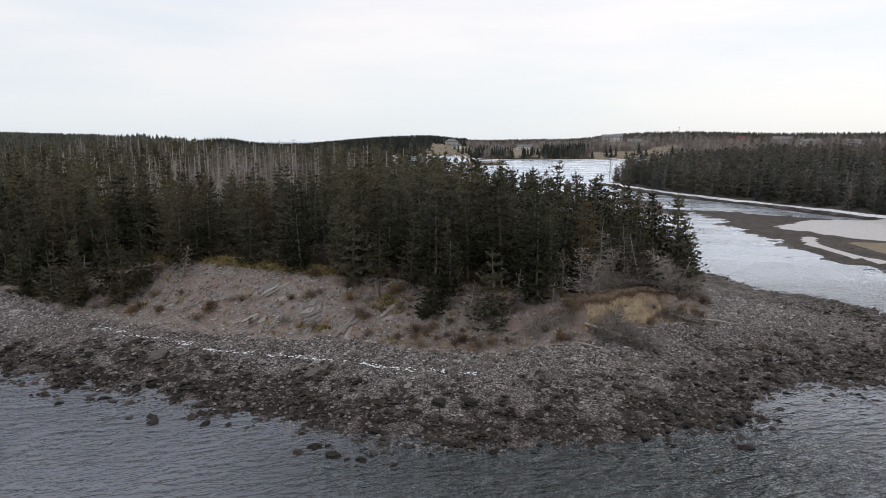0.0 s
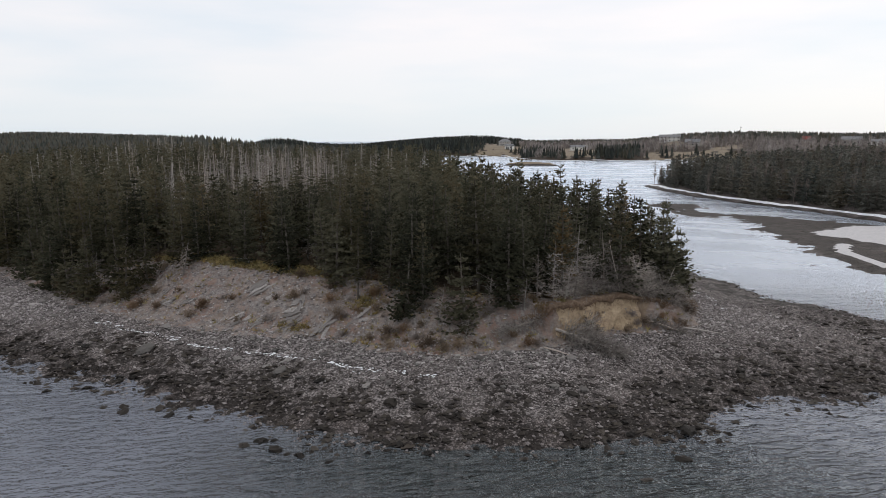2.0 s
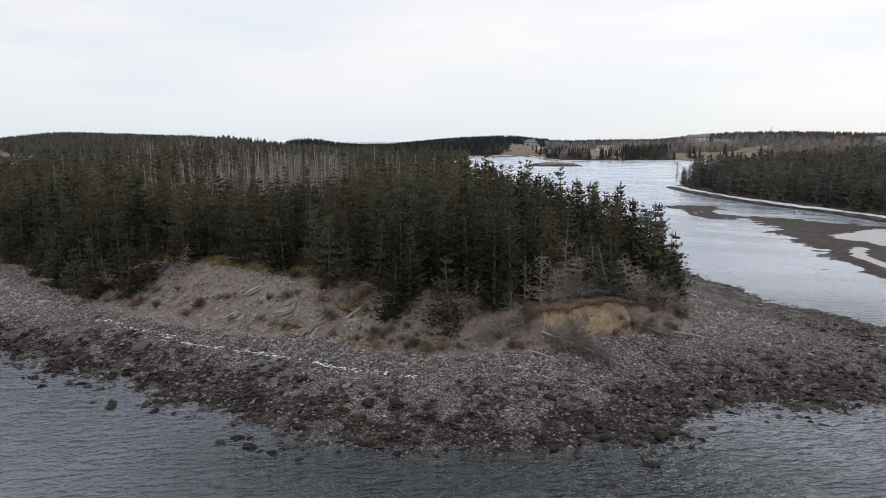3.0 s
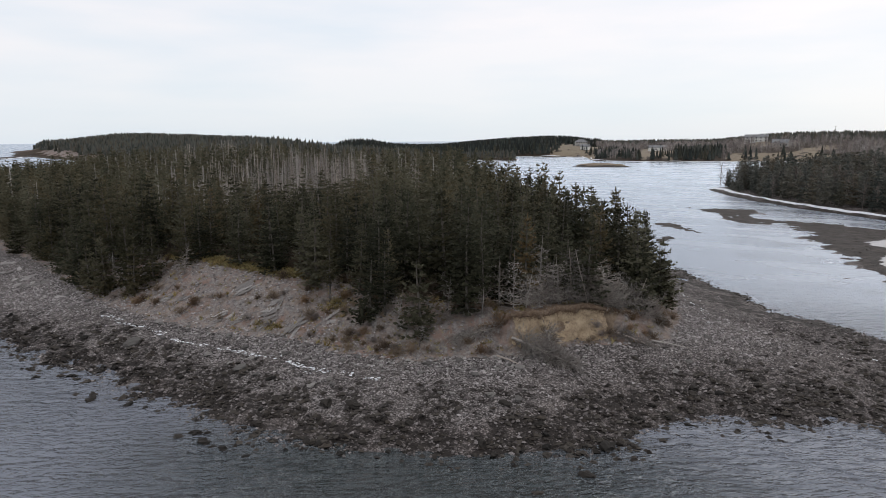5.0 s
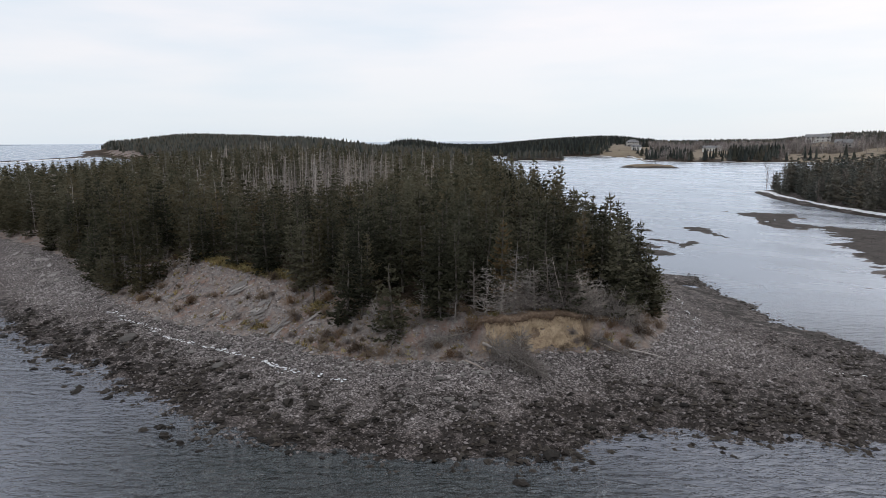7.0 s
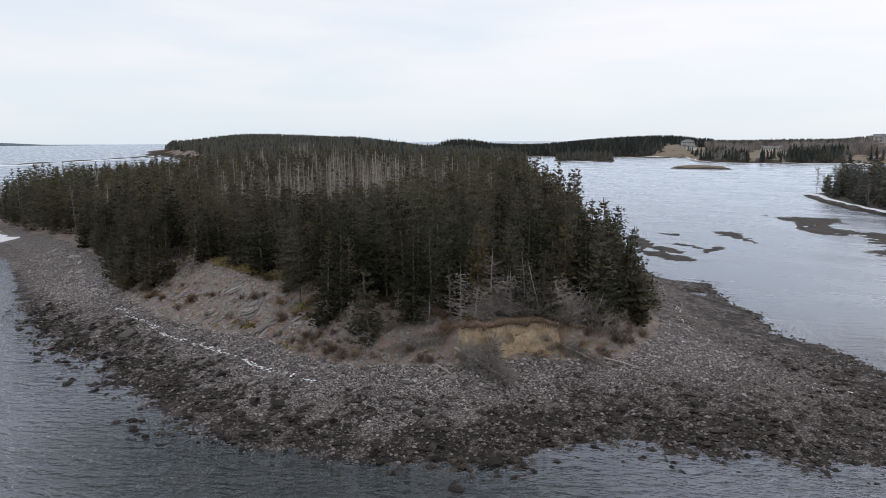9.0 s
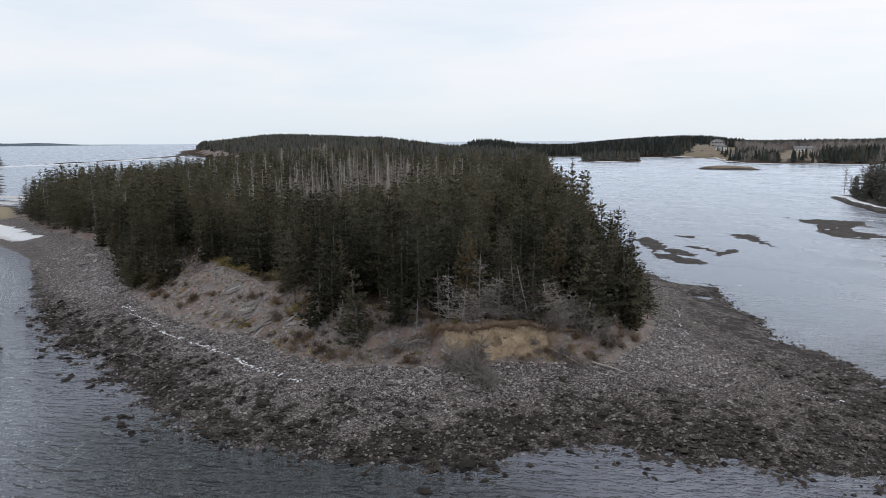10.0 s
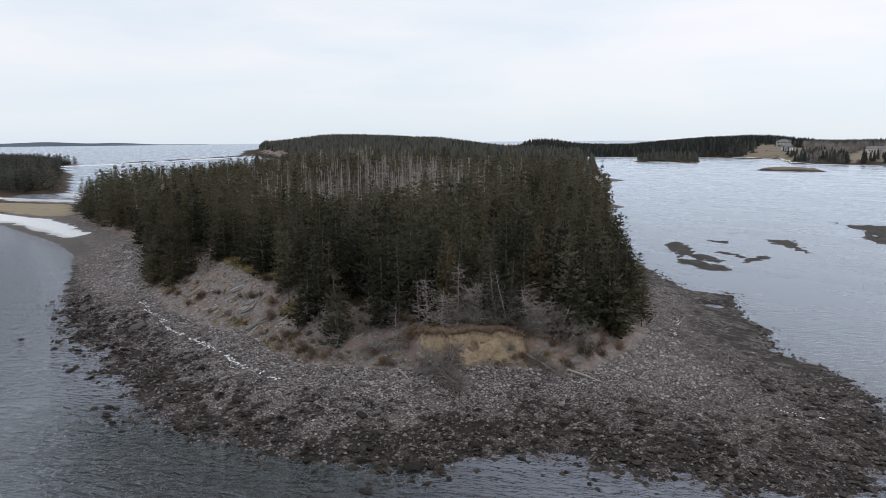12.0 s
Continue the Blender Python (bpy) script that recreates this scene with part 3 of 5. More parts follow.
    c["field"] = np.clip(c["field"], 0, 1)
    return z, c, {"s": s, "f": f, "w": w, "lw": lw, "r": r, "fa": fa, "wi": wi}


# ---- mesh helpers ----
def mesh_of(name, verts, faces, material, smooth_shade=False):
    """A mesh from vertex and face arrays (all triangles or all quads)."""
    verts, faces = np.asarray(verts, np.float32), np.asarray(faces, np.int32)
    me = bpy.data.meshes.new(name)
    k = faces.shape[1]
    me.vertices.add(len(verts))
    me.vertices.foreach_set("co", verts.ravel())
    me.loops.add(faces.size)
    me.loops.foreach_set("vertex_index", faces.ravel())
    me.polygons.add(len(faces))
    me.polygons.foreach_set("loop_start", np.arange(len(faces), dtype=np.int32) * k)
    me.update(calc_edges=True)
    me.validate()
    me.polygons.foreach_set("use_smooth", np.full(len(faces), smooth_shade, bool))
    me.materials.append(material)
    return me


def part(name, data, parent, label=""):
    ob = new(name, data)
    ob.parent = parent
    if label:
        ob["label"] = label
    return ob


def thing(name, label, category, group="", kind=""):
    return tagged(new(name), label, category, group, kind)


def steps(lo, hi, fine, reach_lo, reach_hi, grow):
    """Grid lines: evenly fine between lo and hi, ever wider towards both ends."""
    mid = list(np.arange(lo, hi + fine / 2, fine))
    d, v = fine, mid[-1]
    while v < reach_hi:
        d = max(fine, d * (1 + grow))
        v += d
        mid.append(v)
    d, v = fine, mid[0]
    while v > reach_lo:
        d = max(fine, d * (1 + grow))
        v -= d
        mid.insert(0, v)
    return np.array(mid)


def sheet(xs, ys):
    gx, gy = np.meshgrid(xs, ys)
    nx, ny = len(xs), len(ys)
    i = (np.arange(ny - 1)[:, None] * nx + np.arange(nx - 1)[None, :]).ravel()
    return gx.ravel(), gy.ravel(), np.stack([i, i + 1, i + nx + 1, i + nx], 1)


# ---- ground and sea ----
rows_y = np.concatenate([steps(33, 86, 0.5, -4950, 4950, 0.040), np.arange(88, 160, 1.0), np.arange(442, 476, 3.5), np.arange(555, 730, 6.0)])
gx, gy, gf = sheet(steps(-48, 50, 0.5, -4950, 4950, 0.050), np.unique(rows_y.round(2)))
gz, cover, _ = lie(gx, gy)
ground_me = mesh_of("ground", np.stack([gx, gy, gz], 1), gf, GROUND, True)
for zone_name, values in cover.items():
    layer = ground_me.attributes.new(zone_name, "FLOAT", "POINT")
    layer.data.foreach_set("value", np.asarray(values, np.float32))
tagged(new("ground", ground_me), "cobble beach, clay bluff, forest floor and tide flats", "ground", kind="structure")

wx, wy, wf = sheet(steps(-60, 70, 2.5, -4950, 4950, 0.09), steps(0, 120, 2.5, -4950, 4950, 0.09))
water_me = mesh_of("water", np.stack([wx, wy, np.zeros_like(wx)], 1), wf, WATER)
shelter = water_me.attributes.new("sheltered", "FLOAT", "POINT")
ruffled = water_me.attributes.new("ruffled", "FLOAT", "POINT")
ruffled.data.foreach_set("value", np.maximum(0.35 * smooth(-520, -700, wx + 0.35 * (wy - 350)), 0.9 * smooth(-120, -170, wx) * smooth(110, 150, wy)).astype(np.float32))
shelter.data.foreach_set("value", (smooth(62, 105, wy + 0.25 * wx) * np.maximum(smooth(-190, -120, wx + 0.2 * wy), smooth(120, 160, wy) * smooth(-90, -130, wx))).astype(np.float32))
# patch off the point: clearer shallows, darkened as if mirroring the spruces
shoal_reflection = water_me.attributes.new("shoal_reflection", "FLOAT", "POINT")
shoal_reflection.data.foreach_set("value", np.clip(1.5 - np.hypot((wx - 9) / 16, (wy - 33) / 7.5), 0, 1).astype(np.float32))
tagged(new("water", water_me), "grey rippled sea water under an overcast sky", "water", kind="structure")


# ---- trees ----
def tapered(points, radii, sides=5):
    """A round tapered stem through points, as triangles."""
    points = np.asarray(points, float)
    ring = np.arange(sides) * 2 * np.pi / sides
    v, f = [], []
    for k, (pt, r) in enumerate(zip(points, radii)):
        t = points[min(k + 1, len(points) - 1)] - points[max(k - 1, 0)]
        t = t / (np.linalg.norm(t) + 1e-9)
        a = np.cross(t, (0.3, 0.9, 0.1) if abs(t[2]) > 0.8 else (0, 0, 1))
        a /= np.linalg.norm(a)
        b = np.cross(t, a)
        v.append(pt + r * (np.cos(ring)[:, None] * a + np.sin(ring)[:, None] * b))
        if k:
            for j in range(sides):
                q = (j + 1) % sides
                p0, p1, p2, p3 = (k - 1) * sides + j, (k - 1) * sides + q, k * sides + q, k * sides + j
                f += [(p0, p1, p2), (p0, p2, p3)]
    return np.concatenate(v), np.array(f)


def blades(base, way, length, width, rng, double=True, flat=0.55):
    """Flat pointed sprays: base points, unit directions, lengths and widths."""
    n = len(base)
    side = np.cross(way, rng.normal(0, flat, (n, 3)) + (0, 0, 0.9))
    side /= np.linalg.norm(side, axis=1)[:, None] + 1e-9
    mid = base + way * (length * 0.45)[:, None]
    tip = base + way * length[:, None]
    l, r = mid - side * width[:, None] / 2, mid + side * width[:, None] / 2
    i = np.arange(n)
    if double:
        return np.stack([base, l, tip, r], 1).reshape(-1, 3), np.concatenate([np.stack([4 * i, 4 * i + 1, 4 * i + 2], 1), np.stack([4 * i, 4 * i + 2, 4 * i + 3], 1)])
    b1, b2 = base - side * width[:, None] / 2, base + side * width[:, None] / 2
    return np.stack([b1, b2, tip], 1).reshape(-1, 3), np.stack([3 * i, 3 * i + 1, 3 * i + 2], 1)


def spruce_crown(rng, height, radius, low, gap, per, sprays, size, double=True, thin=0.0, wide=0.36, flat=0.62):
    """Whorls of boughs, each a drooping pad of side sprays that turns up at its tip, uneven from side to side."""
    hs = np.arange(low, height - 0.25, gap)
    b, w, ln, wd = [], [], [], []
    heavy, bias = rng.uniform(0, 2 * np.pi), rng.uniform(0.0, 0.3)
    for h in hs:
        h = h + rng.normal(0, 0.6 * gap)
        u = min(max((h - low) / (height - low), 0.0), 0.98)
        n = max(3, int(round(per * (1 - 0.45 * u))))
        full = rng.uniform(0.8, 1.12)
        for a in rng.uniform(0, 2 * np.pi) + np.arange(n) * 2 * np.pi / n + rng.normal(0, 0.3, n):
            if rng.random() < thin:
                continue
            reach = radius * (1 - u) ** 0.85 * min(1.0, 0.62 + 1.6 * u) * rng.uniform(0.6, 1.2) * full * (1 + bias * np.cos(a - heavy)) + 0.12
            rise = -0.22 + 0.75 * u * u + rng.normal(0, 0.10)
            k = max(3, int(sprays * (0.45 + reach / radius * 0.6)))
            t = np.linspace(0.18, 1.0, k) + rng.normal(0, 0.03, k)
            start = np.array([0, 0, h]) + np.array([np.cos(a), np.sin(a), rise]) * (reach * t)[:, None]
            start[:, 2] += -0.2 * reach * t * (1 - t) * 2 + 0.16 * reach * t ** 3
            turn = np.where(np.arange(k) % 2, 1, -1) * rng.uniform(0.55, 1.05, k) * (t < 0.93)
            way = np.stack([np.cos(a + turn), np.sin(a + turn), rise * 0.5 + 0.2 * t + rng.normal(-0.10, 0.3, k)], 1)
            way /= np.linalg.norm(way, axis=1)[:, None]
            b.append(start - way * 0.08), w.append(way)
            ln.append(size * rng.uniform(0.75, 1.25, k) * (1.15 - 0.55 * t) * (0.5 + 0.5 * reach / radius) * (1.1 - 0.3 * u))
            wd.append(size * wide * rng.uniform(0.75, 1.3, k) * (1.15 - 0.3 * u))
    # leader
    b.append(np.array([[0, 0, height - 0.7]])), w.append(np.array([[0.02, 0, 1.0]])), ln.append(np.array([0.8])), wd.append(np.array([0.14]))
    return blades(np.concatenate(b), np.concatenate(w), np.concatenate(ln), np.concatenate(wd), rng, double, flat)


def twigs(rng, stem, count, low, high, reach, droop=-0.1, fork=2, thick=0.02):
    """Thin bare branches with forks along an upright stem of that height."""
    v, f, o = [], [], 0
    def limb(p, d, l, r):
        nonlocal o
        a = np.cross(d, (0.2, 0.1, 1.0))
        a /= np.linalg.norm(a) + 1e-9
        c = np.cross(d, a)
        mid = p + d * l * 0.55 + np.array([0, 0, droop * 0.2 * l])
        end = p + d * l + np.array([0, 0, 0.12 * l])
        v.extend([p + a * r, p - a * r * 0.5 + c * r * 0.8, p - a * r * 0.5 - c * r * 0.8, mid + a * r * 0.6, mid - a * r * 0.6, end])
        f.extend([(o, o + 1, o + 4), (o, o + 4, o + 3), (o + 1, o + 2, o + 4), (o + 2, o, o + 3), (o + 2, o + 3, o + 4), (o + 3, o + 4, o + 5)])
        o += 6
        return mid
    for _ in range(count):
        h = rng.uniform(low, high)
        u = h / stem
        a = rng.uniform(0, 2 * np.pi)
        l = reach * (1.15 - 0.8 * u) * rng.uniform(0.45, 1.15)
        d = np.array([np.cos(a), np.sin(a), droop + rng.normal(0.05, 0.22)])
        d /= np.linalg.norm(d)
        mid = limb(np.array([0, 0, h]), d, l, thick * (0.6 + 0.5 * l / reach))
        for _ in range(fork):
            b = a + rng.uniform(-0.9, 0.9)
            e = np.array([np.cos(b), np.sin(b), rng.normal(0.0, 0.3)])
            limb(mid, e / np.linalg.norm(e), l * rng.uniform(0.3, 0.6), thick * 0.55)
    return np.array(v), np.array(f)


def spruce(seed, height, radius, low, needles, thin=0.0, bare=26):
    """A spruce: trunk, crown of needle sprays, dead lower branches."""
    rng = np.random.default_rng(seed)
    tree = thing("spruce_tree", "dark green spruce with a grey trunk on the wooded headland", "tree", "spruces of the headland")
    sway = rng.normal(0, 0.06, (5, 2)).cumsum(0)
    pts = [(sway[k][0] * (k > 0), sway[k][1] * (k > 0), height * k / 4 - 0.3 * (k == 0)) for k in range(5)]
    v, f = tapered(pts, [0.16, 0.13, 0.10, 0.06, 0.015], 6)
    part("trunk", mesh_of("trunk", v, f, BARK, True), tree)
    v, f = spruce_crown(rng, height, radius, low, 0.31, 7, 9, 0.66, thin=thin, wide=0.40)
    part("crown", mesh_of("crown", v, f, needles), tree)
    v, f = twigs(rng, height, bare, 0.5, low + 1.6, radius * 0.8, -0.12, 2, 0.026)
    part("lower_skirt", mesh_of("lower_skirt", v, f, DEADWOOD), tree, "grey dead lower branches")
    return tree


def snag(seed, height, reach, count, fork=3, lean=0.0):
    """A dead, bare, weathered spruce."""
    rng = np.random.default_rng(seed)
    tree = thing("dead_tree", "bare weathered grey dead spruce at the wood's edge", "tree", "dead trees of the headland")
    v, f = tapered([(0, 0, -0.3), (0.03, 0.02, height * 0.35), (-0.02, 0.05, height * 0.7), (0.04, 0, height)], [0.09, 0.07, 0.045, 0.01], 6)
    part("trunk", mesh_of("trunk", v, f, DEADWOOD_PALE, True), tree)
    v, f = twigs(rng, height, count, height * 0.06, height * 0.8, reach, 0.05, fork, 0.034)
    part("bare_crown", mesh_of("bare_crown", v, f, DEADWOOD_PALE), tree)
    return tree


def scatter(rng, x0, x1, y0, y1, gap):
    """Jittered places on a loose grid."""
    xs, ys = np.meshgrid(np.arange(x0, x1, gap), np.arange(y0, y1, gap))
    n = xs.size
    return xs.ravel() + rng.uniform(-0.48, 0.48, n) * gap, ys.ravel() + rng.uniform(-0.48, 0.48, n) * gap


def put(ob, x, y, z, scale, turn, tip=0.0, tip_way=0.0):
    m = pose(x, y, z, 0, 0, tip_way) @ pose(0, 0, 0, tip, 0, 0) @ pose(0, 0, 0, 0, 0, turn) @ Matrix.Scale(scale, 4)
    return m


def again(ob, m):
    """A copy of a plant that has been placed already, at its own size."""
    return copy_thing(ob, m @ Matrix.Diagonal((1 / ob.scale.x, 1 / ob.scale.y, 1 / ob.scale.z, 1)))


def many(name, kinds, places, material, label, category):
    """One object out of many plants too many to count: kinds are (verts, faces); places are kind, x, y, z, scale, tall, turn."""
    vs, fs, tones, o = [], [], [], 0
    kind, x, y, z, sc, tall, turn = places
    own = np.modf(np.abs(x * 12.9898 + y * 78.233))[0]
    for k, (v, f) in enumerate(kinds):
        pick = np.nonzero(kind == k)[0]
        if not len(pick):
            continue
        c, s = np.cos(turn[pick])[:, None], np.sin(turn[pick])[:, None]
        px = (v[:, 0] * c - v[:, 1] * s) * sc[pick][:, None] + x[pick][:, None]
        py = (v[:, 0] * s + v[:, 1] * c) * sc[pick][:, None] + y[pick][:, None]
        pz = v[:, 2] * tall[pick][:, None] + z[pick][:, None]
        vs.append(np.stack([px, py, pz], 2).reshape(-1, 3))
        fs.append((f[None] + (np.arange(len(pick)) * len(v))[:, None, None]).reshape(-1, 3) + o)
        tones.append(np.repeat(own[pick], len(v)))
        o += len(pick) * len(v)
    me = mesh_of(name, np.concatenate(vs), np.concatenate(fs), material)
    tone = me.attributes.new("plant", "FLOAT", "POINT")
    tone.data.foreach_set("value", np.concatenate(tones).astype(np.float32) - 0.5)
    return tagged(new(name, me), label, category, kind="stuff")


def with_trunk(v, f, height, r):
    tv, tf = tapered([(0, 0, -0.3), (0, 0, height * 0.95)], [r, r * 0.2], 3)
    return np.concatenate([v, tv]), np.concatenate([f, tf + len(v)])


# near trees of the headland, each a thing of its own
rng = np.random.default_rng(11)
SPRUCES = [spruce(1, 10.5, 2.5, 1.4, SPRUCE, 0.05, 18), spruce(2, 9.5, 2.2, 2.0, SPRUCE, 0.08, 20), spruce(3, 11.0, 2.6, 2.4, SPRUCE, 0.15, 30),
           spruce(4, 8.5, 2.4, 0.6, SPRUCE, 0.0, 8), spruce(5, 10.0, 2.0, 3.2, SPRUCE, 0.45, 64), spruce(6, 6.0, 2.0, 0.3, SPRUCE, 0.0, 4),
           spruce(7, 9.0, 1.9, 1.8, RUST, 0.3, 30)]
BASE_H = [10.5, 9.5, 11.0, 8.5, 10.0, 6.0, 9.0]
tx, ty = scatter(rng, -70, 30, 46, 112, 2.75)
tz, _, at = lie(tx, ty)
edge = at["f"] - at["w"] * np.interp(tx, [-60, -42, -32, -27, -23, -13, -9, -4, 3, 9, 12.5, 20, 24, 28], [0.0, 0.02, 0.15, 0.7, 0.95, 0.92, 0.7, 0.52, 0.32, 0.28, 0.9, 0.9, 0.5, 0.4])
lean_on = edge > 0
tx, ty, tz, edge = tx[lean_on], ty[lean_on], tz[lean_on], edge[lean_on]
order = np.argsort(edge + 0.22 * np.maximum(ty - 50, 0) + 0.25 * np.maximum(-28 - tx, 0))
low_stand = inside(LOW_WOOD, tx, ty) > 0
near_set, rest = order[:280], order[280:]
used = set()
for i in near_set:
    x, y, z = tx[i], ty[i], tz[i]
    rim = edge[i] * 1.25
    tall = np.interp(rim, [0, 3, 8], [6.2, 8.8, 10.2]) * rng.uniform(0.68, 1.16) * (1 + 0.12 * float(lumps(x, y, 5.0, 1.5))) * (1 + 0.14 * float(smooth(2, 8, x) * smooth(1.0, 5.0, rim)))
    tall = min(tall, rng.normal(15.0 - 1.3 * float(smooth(4, 14, x)), 0.7) - z)
    if low_stand[i]:
        tall = min(tall, rng.normal(13.3, 0.8) - z)
    k = 5 if tall < 6.2 else 3 if rim < 2.5 and y > 58 else int(rng.choice([0, 1, 2, 3, 4, 6], p=[0.22, 0.2, 0.2, 0.18, 0.16, 0.04]))
    sc = tall / BASE_H[k]
    m = put(None, x, y, z, sc, rng.uniform(0, 360), rng.normal(0, 2.5), rng.uniform(0, 360))
    if k in used:
        again(SPRUCES[k], m)
    else:
        SPRUCES[k].matrix_basis = m
        used.add(k)

# tall spruces that stand out along the channel side
for x, y, tall, k in ((13.8, 78.8, 12.8, 2), (16.2, 77, 10.9, 0), (18.1, 80, 10.2, 4), (19.5, 76, 9.4, 0), (21.9, 72.5, 9.6, 3), (23.6, 68.3, 7.6, 3), (24.6, 64.5, 6.6, 5),
                      (11.3, 84, 11.6, 1), (9.8, 87, 10.9, 4), (7.4, 92, 10.6, 0), (2.5, 100, 11.7, 2), (-0.4, 106, 9.4, 1), (15.0, 74.5, 10.4, 3), (20.6, 69.5, 8.8, 0), (17.4, 71.5, 9.8, 3)):
    z = float(lie(np.array([x]), np.array([y]))[0][0])
    again(SPRUCES[k], put(None, x, y, z, tall / BASE_H[k], rng.uniform(0, 360), rng.normal(0, 1.5), rng.uniform(0, 360)))

# the wood behind, too dense to count
mr = np.random.default_rng(21)
MID = []
for k in range(6):
    hgt, low = 10.0, (0.8, 1.6, 2.4)[k % 3]
    v, f = spruce_crown(mr, hgt, 2.3, low, 0.42, 5, 5, 1.0, False, 0.06, 0.42)
    MID.append(with_trunk(v, f, hgt, 0.07))
dx, dy = scatter(mr, -170, 30, 50, 215, 2.75)
dz, _, dat = lie(dx, dy)
keep = (dat["f"] > np.where(dx > -60, 1.6, 1.0)) & ((dy > 112) | (dx < -70))
dx, dy, dz = np.append(dx[keep], tx[rest]), np.append(dy[keep], ty[rest]), np.append(dz[keep], tz[rest])
dead_fall = inside(DEAD, dx, dy) + 6 * lumps(dx, dy, 8.0, 3.0) + mr.normal(0, 4.0, len(dx)) > np.where(dx > -52, -3.0, 3.0)
dead_fall &= (dx > -52) | (mr.random(len(dx)) < 0.4)
dead_fall &= dy > 78
dead_fall |= (mr.random(len(dx)) < 0.09) & (dy > 70)


def spread(rng, n, kinds, lo, hi, unit):
    tall = rng.uniform(lo, hi, n) / unit
    return rng.integers(0, kinds, n), tall * rng.uniform(0.85, 1.15, n), tall, rng.uniform(0, 6.28, n)


alive = ~dead_fall
k, sc, tall, turn = spread(mr, alive.sum(), 6, 6.2, 11.2, 10.0)
tall = tall * (1 + 0.16 * lumps(dx[alive], dy[alive], 7.0, 1.5)) * (1 + 0.22 * np.exp(-((dx[alive] - 11) / 13) ** 2 - ((dy[alive] - 82) / 20) ** 2))
tall = np.minimum(tall * (1 + 0.22 * smooth(-14, 0, dx[alive])), (mr.normal(15.0, 0.8, len(tall)) - dz[alive]) / 10.0 + 0.3 * smooth(110, 170, dy[alive]))
lowered = inside(LOW_WOOD, dx[alive], dy[alive]) > 0
tall = np.where(lowered, np.minimum(tall, (mr.normal(13.3, 0.8, len(tall)) - dz[alive]) / 10.0), tall)
many("spruce_wood", MID, (k, dx[alive], dy[alive], dz[alive], sc, tall, turn), SPRUCE, "dense dark green spruce wood covering the headland", "woods")
BARE = []
for j in range(4):
    v, f = twigs(mr, 9.0, 42, 1.2, 8.8, 2.0, 0.0, 1, 0.05)
    tv, tf = tapered([(0, 0, -0.3), (mr.normal(0, .1), mr.normal(0, .1), 9.0)], [0.10, 0.03], 4)
    BARE.append((np.concatenate([v, tv]), np.concatenate([f, tf + len(v)])))
k, sc, tall, turn = spread(mr, dead_fall.sum(), 4, 5.5, 10.6, 9.0)
many("dead_spruce_stand", BARE, (k, dx[dead_fall], dy[dead_fall], dz[dead_fall], sc, tall, turn), DEADWOOD_PALE, "pale grey dead standing trunks among the spruces", "woods")

# woods farther off, with distance haze in the spruce colour
FARK = []
for j in range(6):
    cone_v, cone_f = [], []
    for low_, high_, r_ in ((0.6, 5.5, 2.0), (3.2, 7.8, 1.5), (6.0, 10.0, 0.95)):
        a_ = np.arange(7) * 2 * np.pi / 7 + mr.uniform(0, 6)
        rr = r_ * mr.uniform(0.6, 1.25, 7)
        o_ = len(cone_v)
        cone_v += [(c_ * q, s_ * q, low_ + mr.uniform(-0.5, 0.5)) for c_, s_, q in zip(np.cos(a_), np.sin(a_), rr)] + [(0, 0, high_)]
        cone_f += [(o_ + q, o_ + (q + 1) % 7, o_ + 7) for q in range(7)]
    FARK.append((np.array(cone_v), np.array(cone_f)))


LOWK = []
for j in range(5):
    v, f = spruce_crown(mr, 10.0, 2.2, 0.5, 0.55, 5, 4, 1.25, False, 0.0, 0.48)
    LOWK.append(with_trunk(v, f, 10.0, 0.12))
THICKET = []
for j in range(4):
    n_ = 70
    a_, e_ = mr.uniform(0, 6.28, n_), mr.uniform(0.3, 1.5, n_)
    way_ = np.stack([np.cos(a_) * np.cos(e_), np.sin(a_) * np.cos(e_), np.sin(e_)], 1)
    foot_ = np.stack([0 * a_, 0 * a_, mr.uniform(0.8, 5.8, n_)], 1) + way_ * mr.uniform(0.0, 1.3, (n_, 1))
    v, f = blades(foot_, way_, mr.uniform(0.9, 2.4, n_), np.full(n_, 0.16), mr, False)
    THICKET.append(with_trunk(v, f, 7.5, 0.10))


def far_wood(name, poly, box, gap, lo, hi, label, test=None, kinds=FARK, material=SPRUCE_HAZY, unit=10.0, wide=1.0):
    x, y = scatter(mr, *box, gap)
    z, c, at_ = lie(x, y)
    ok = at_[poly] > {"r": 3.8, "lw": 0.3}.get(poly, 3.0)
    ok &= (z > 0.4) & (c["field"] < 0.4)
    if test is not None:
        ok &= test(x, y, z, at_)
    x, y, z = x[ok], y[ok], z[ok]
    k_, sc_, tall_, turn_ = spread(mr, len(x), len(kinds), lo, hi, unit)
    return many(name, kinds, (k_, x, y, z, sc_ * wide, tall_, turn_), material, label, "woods")


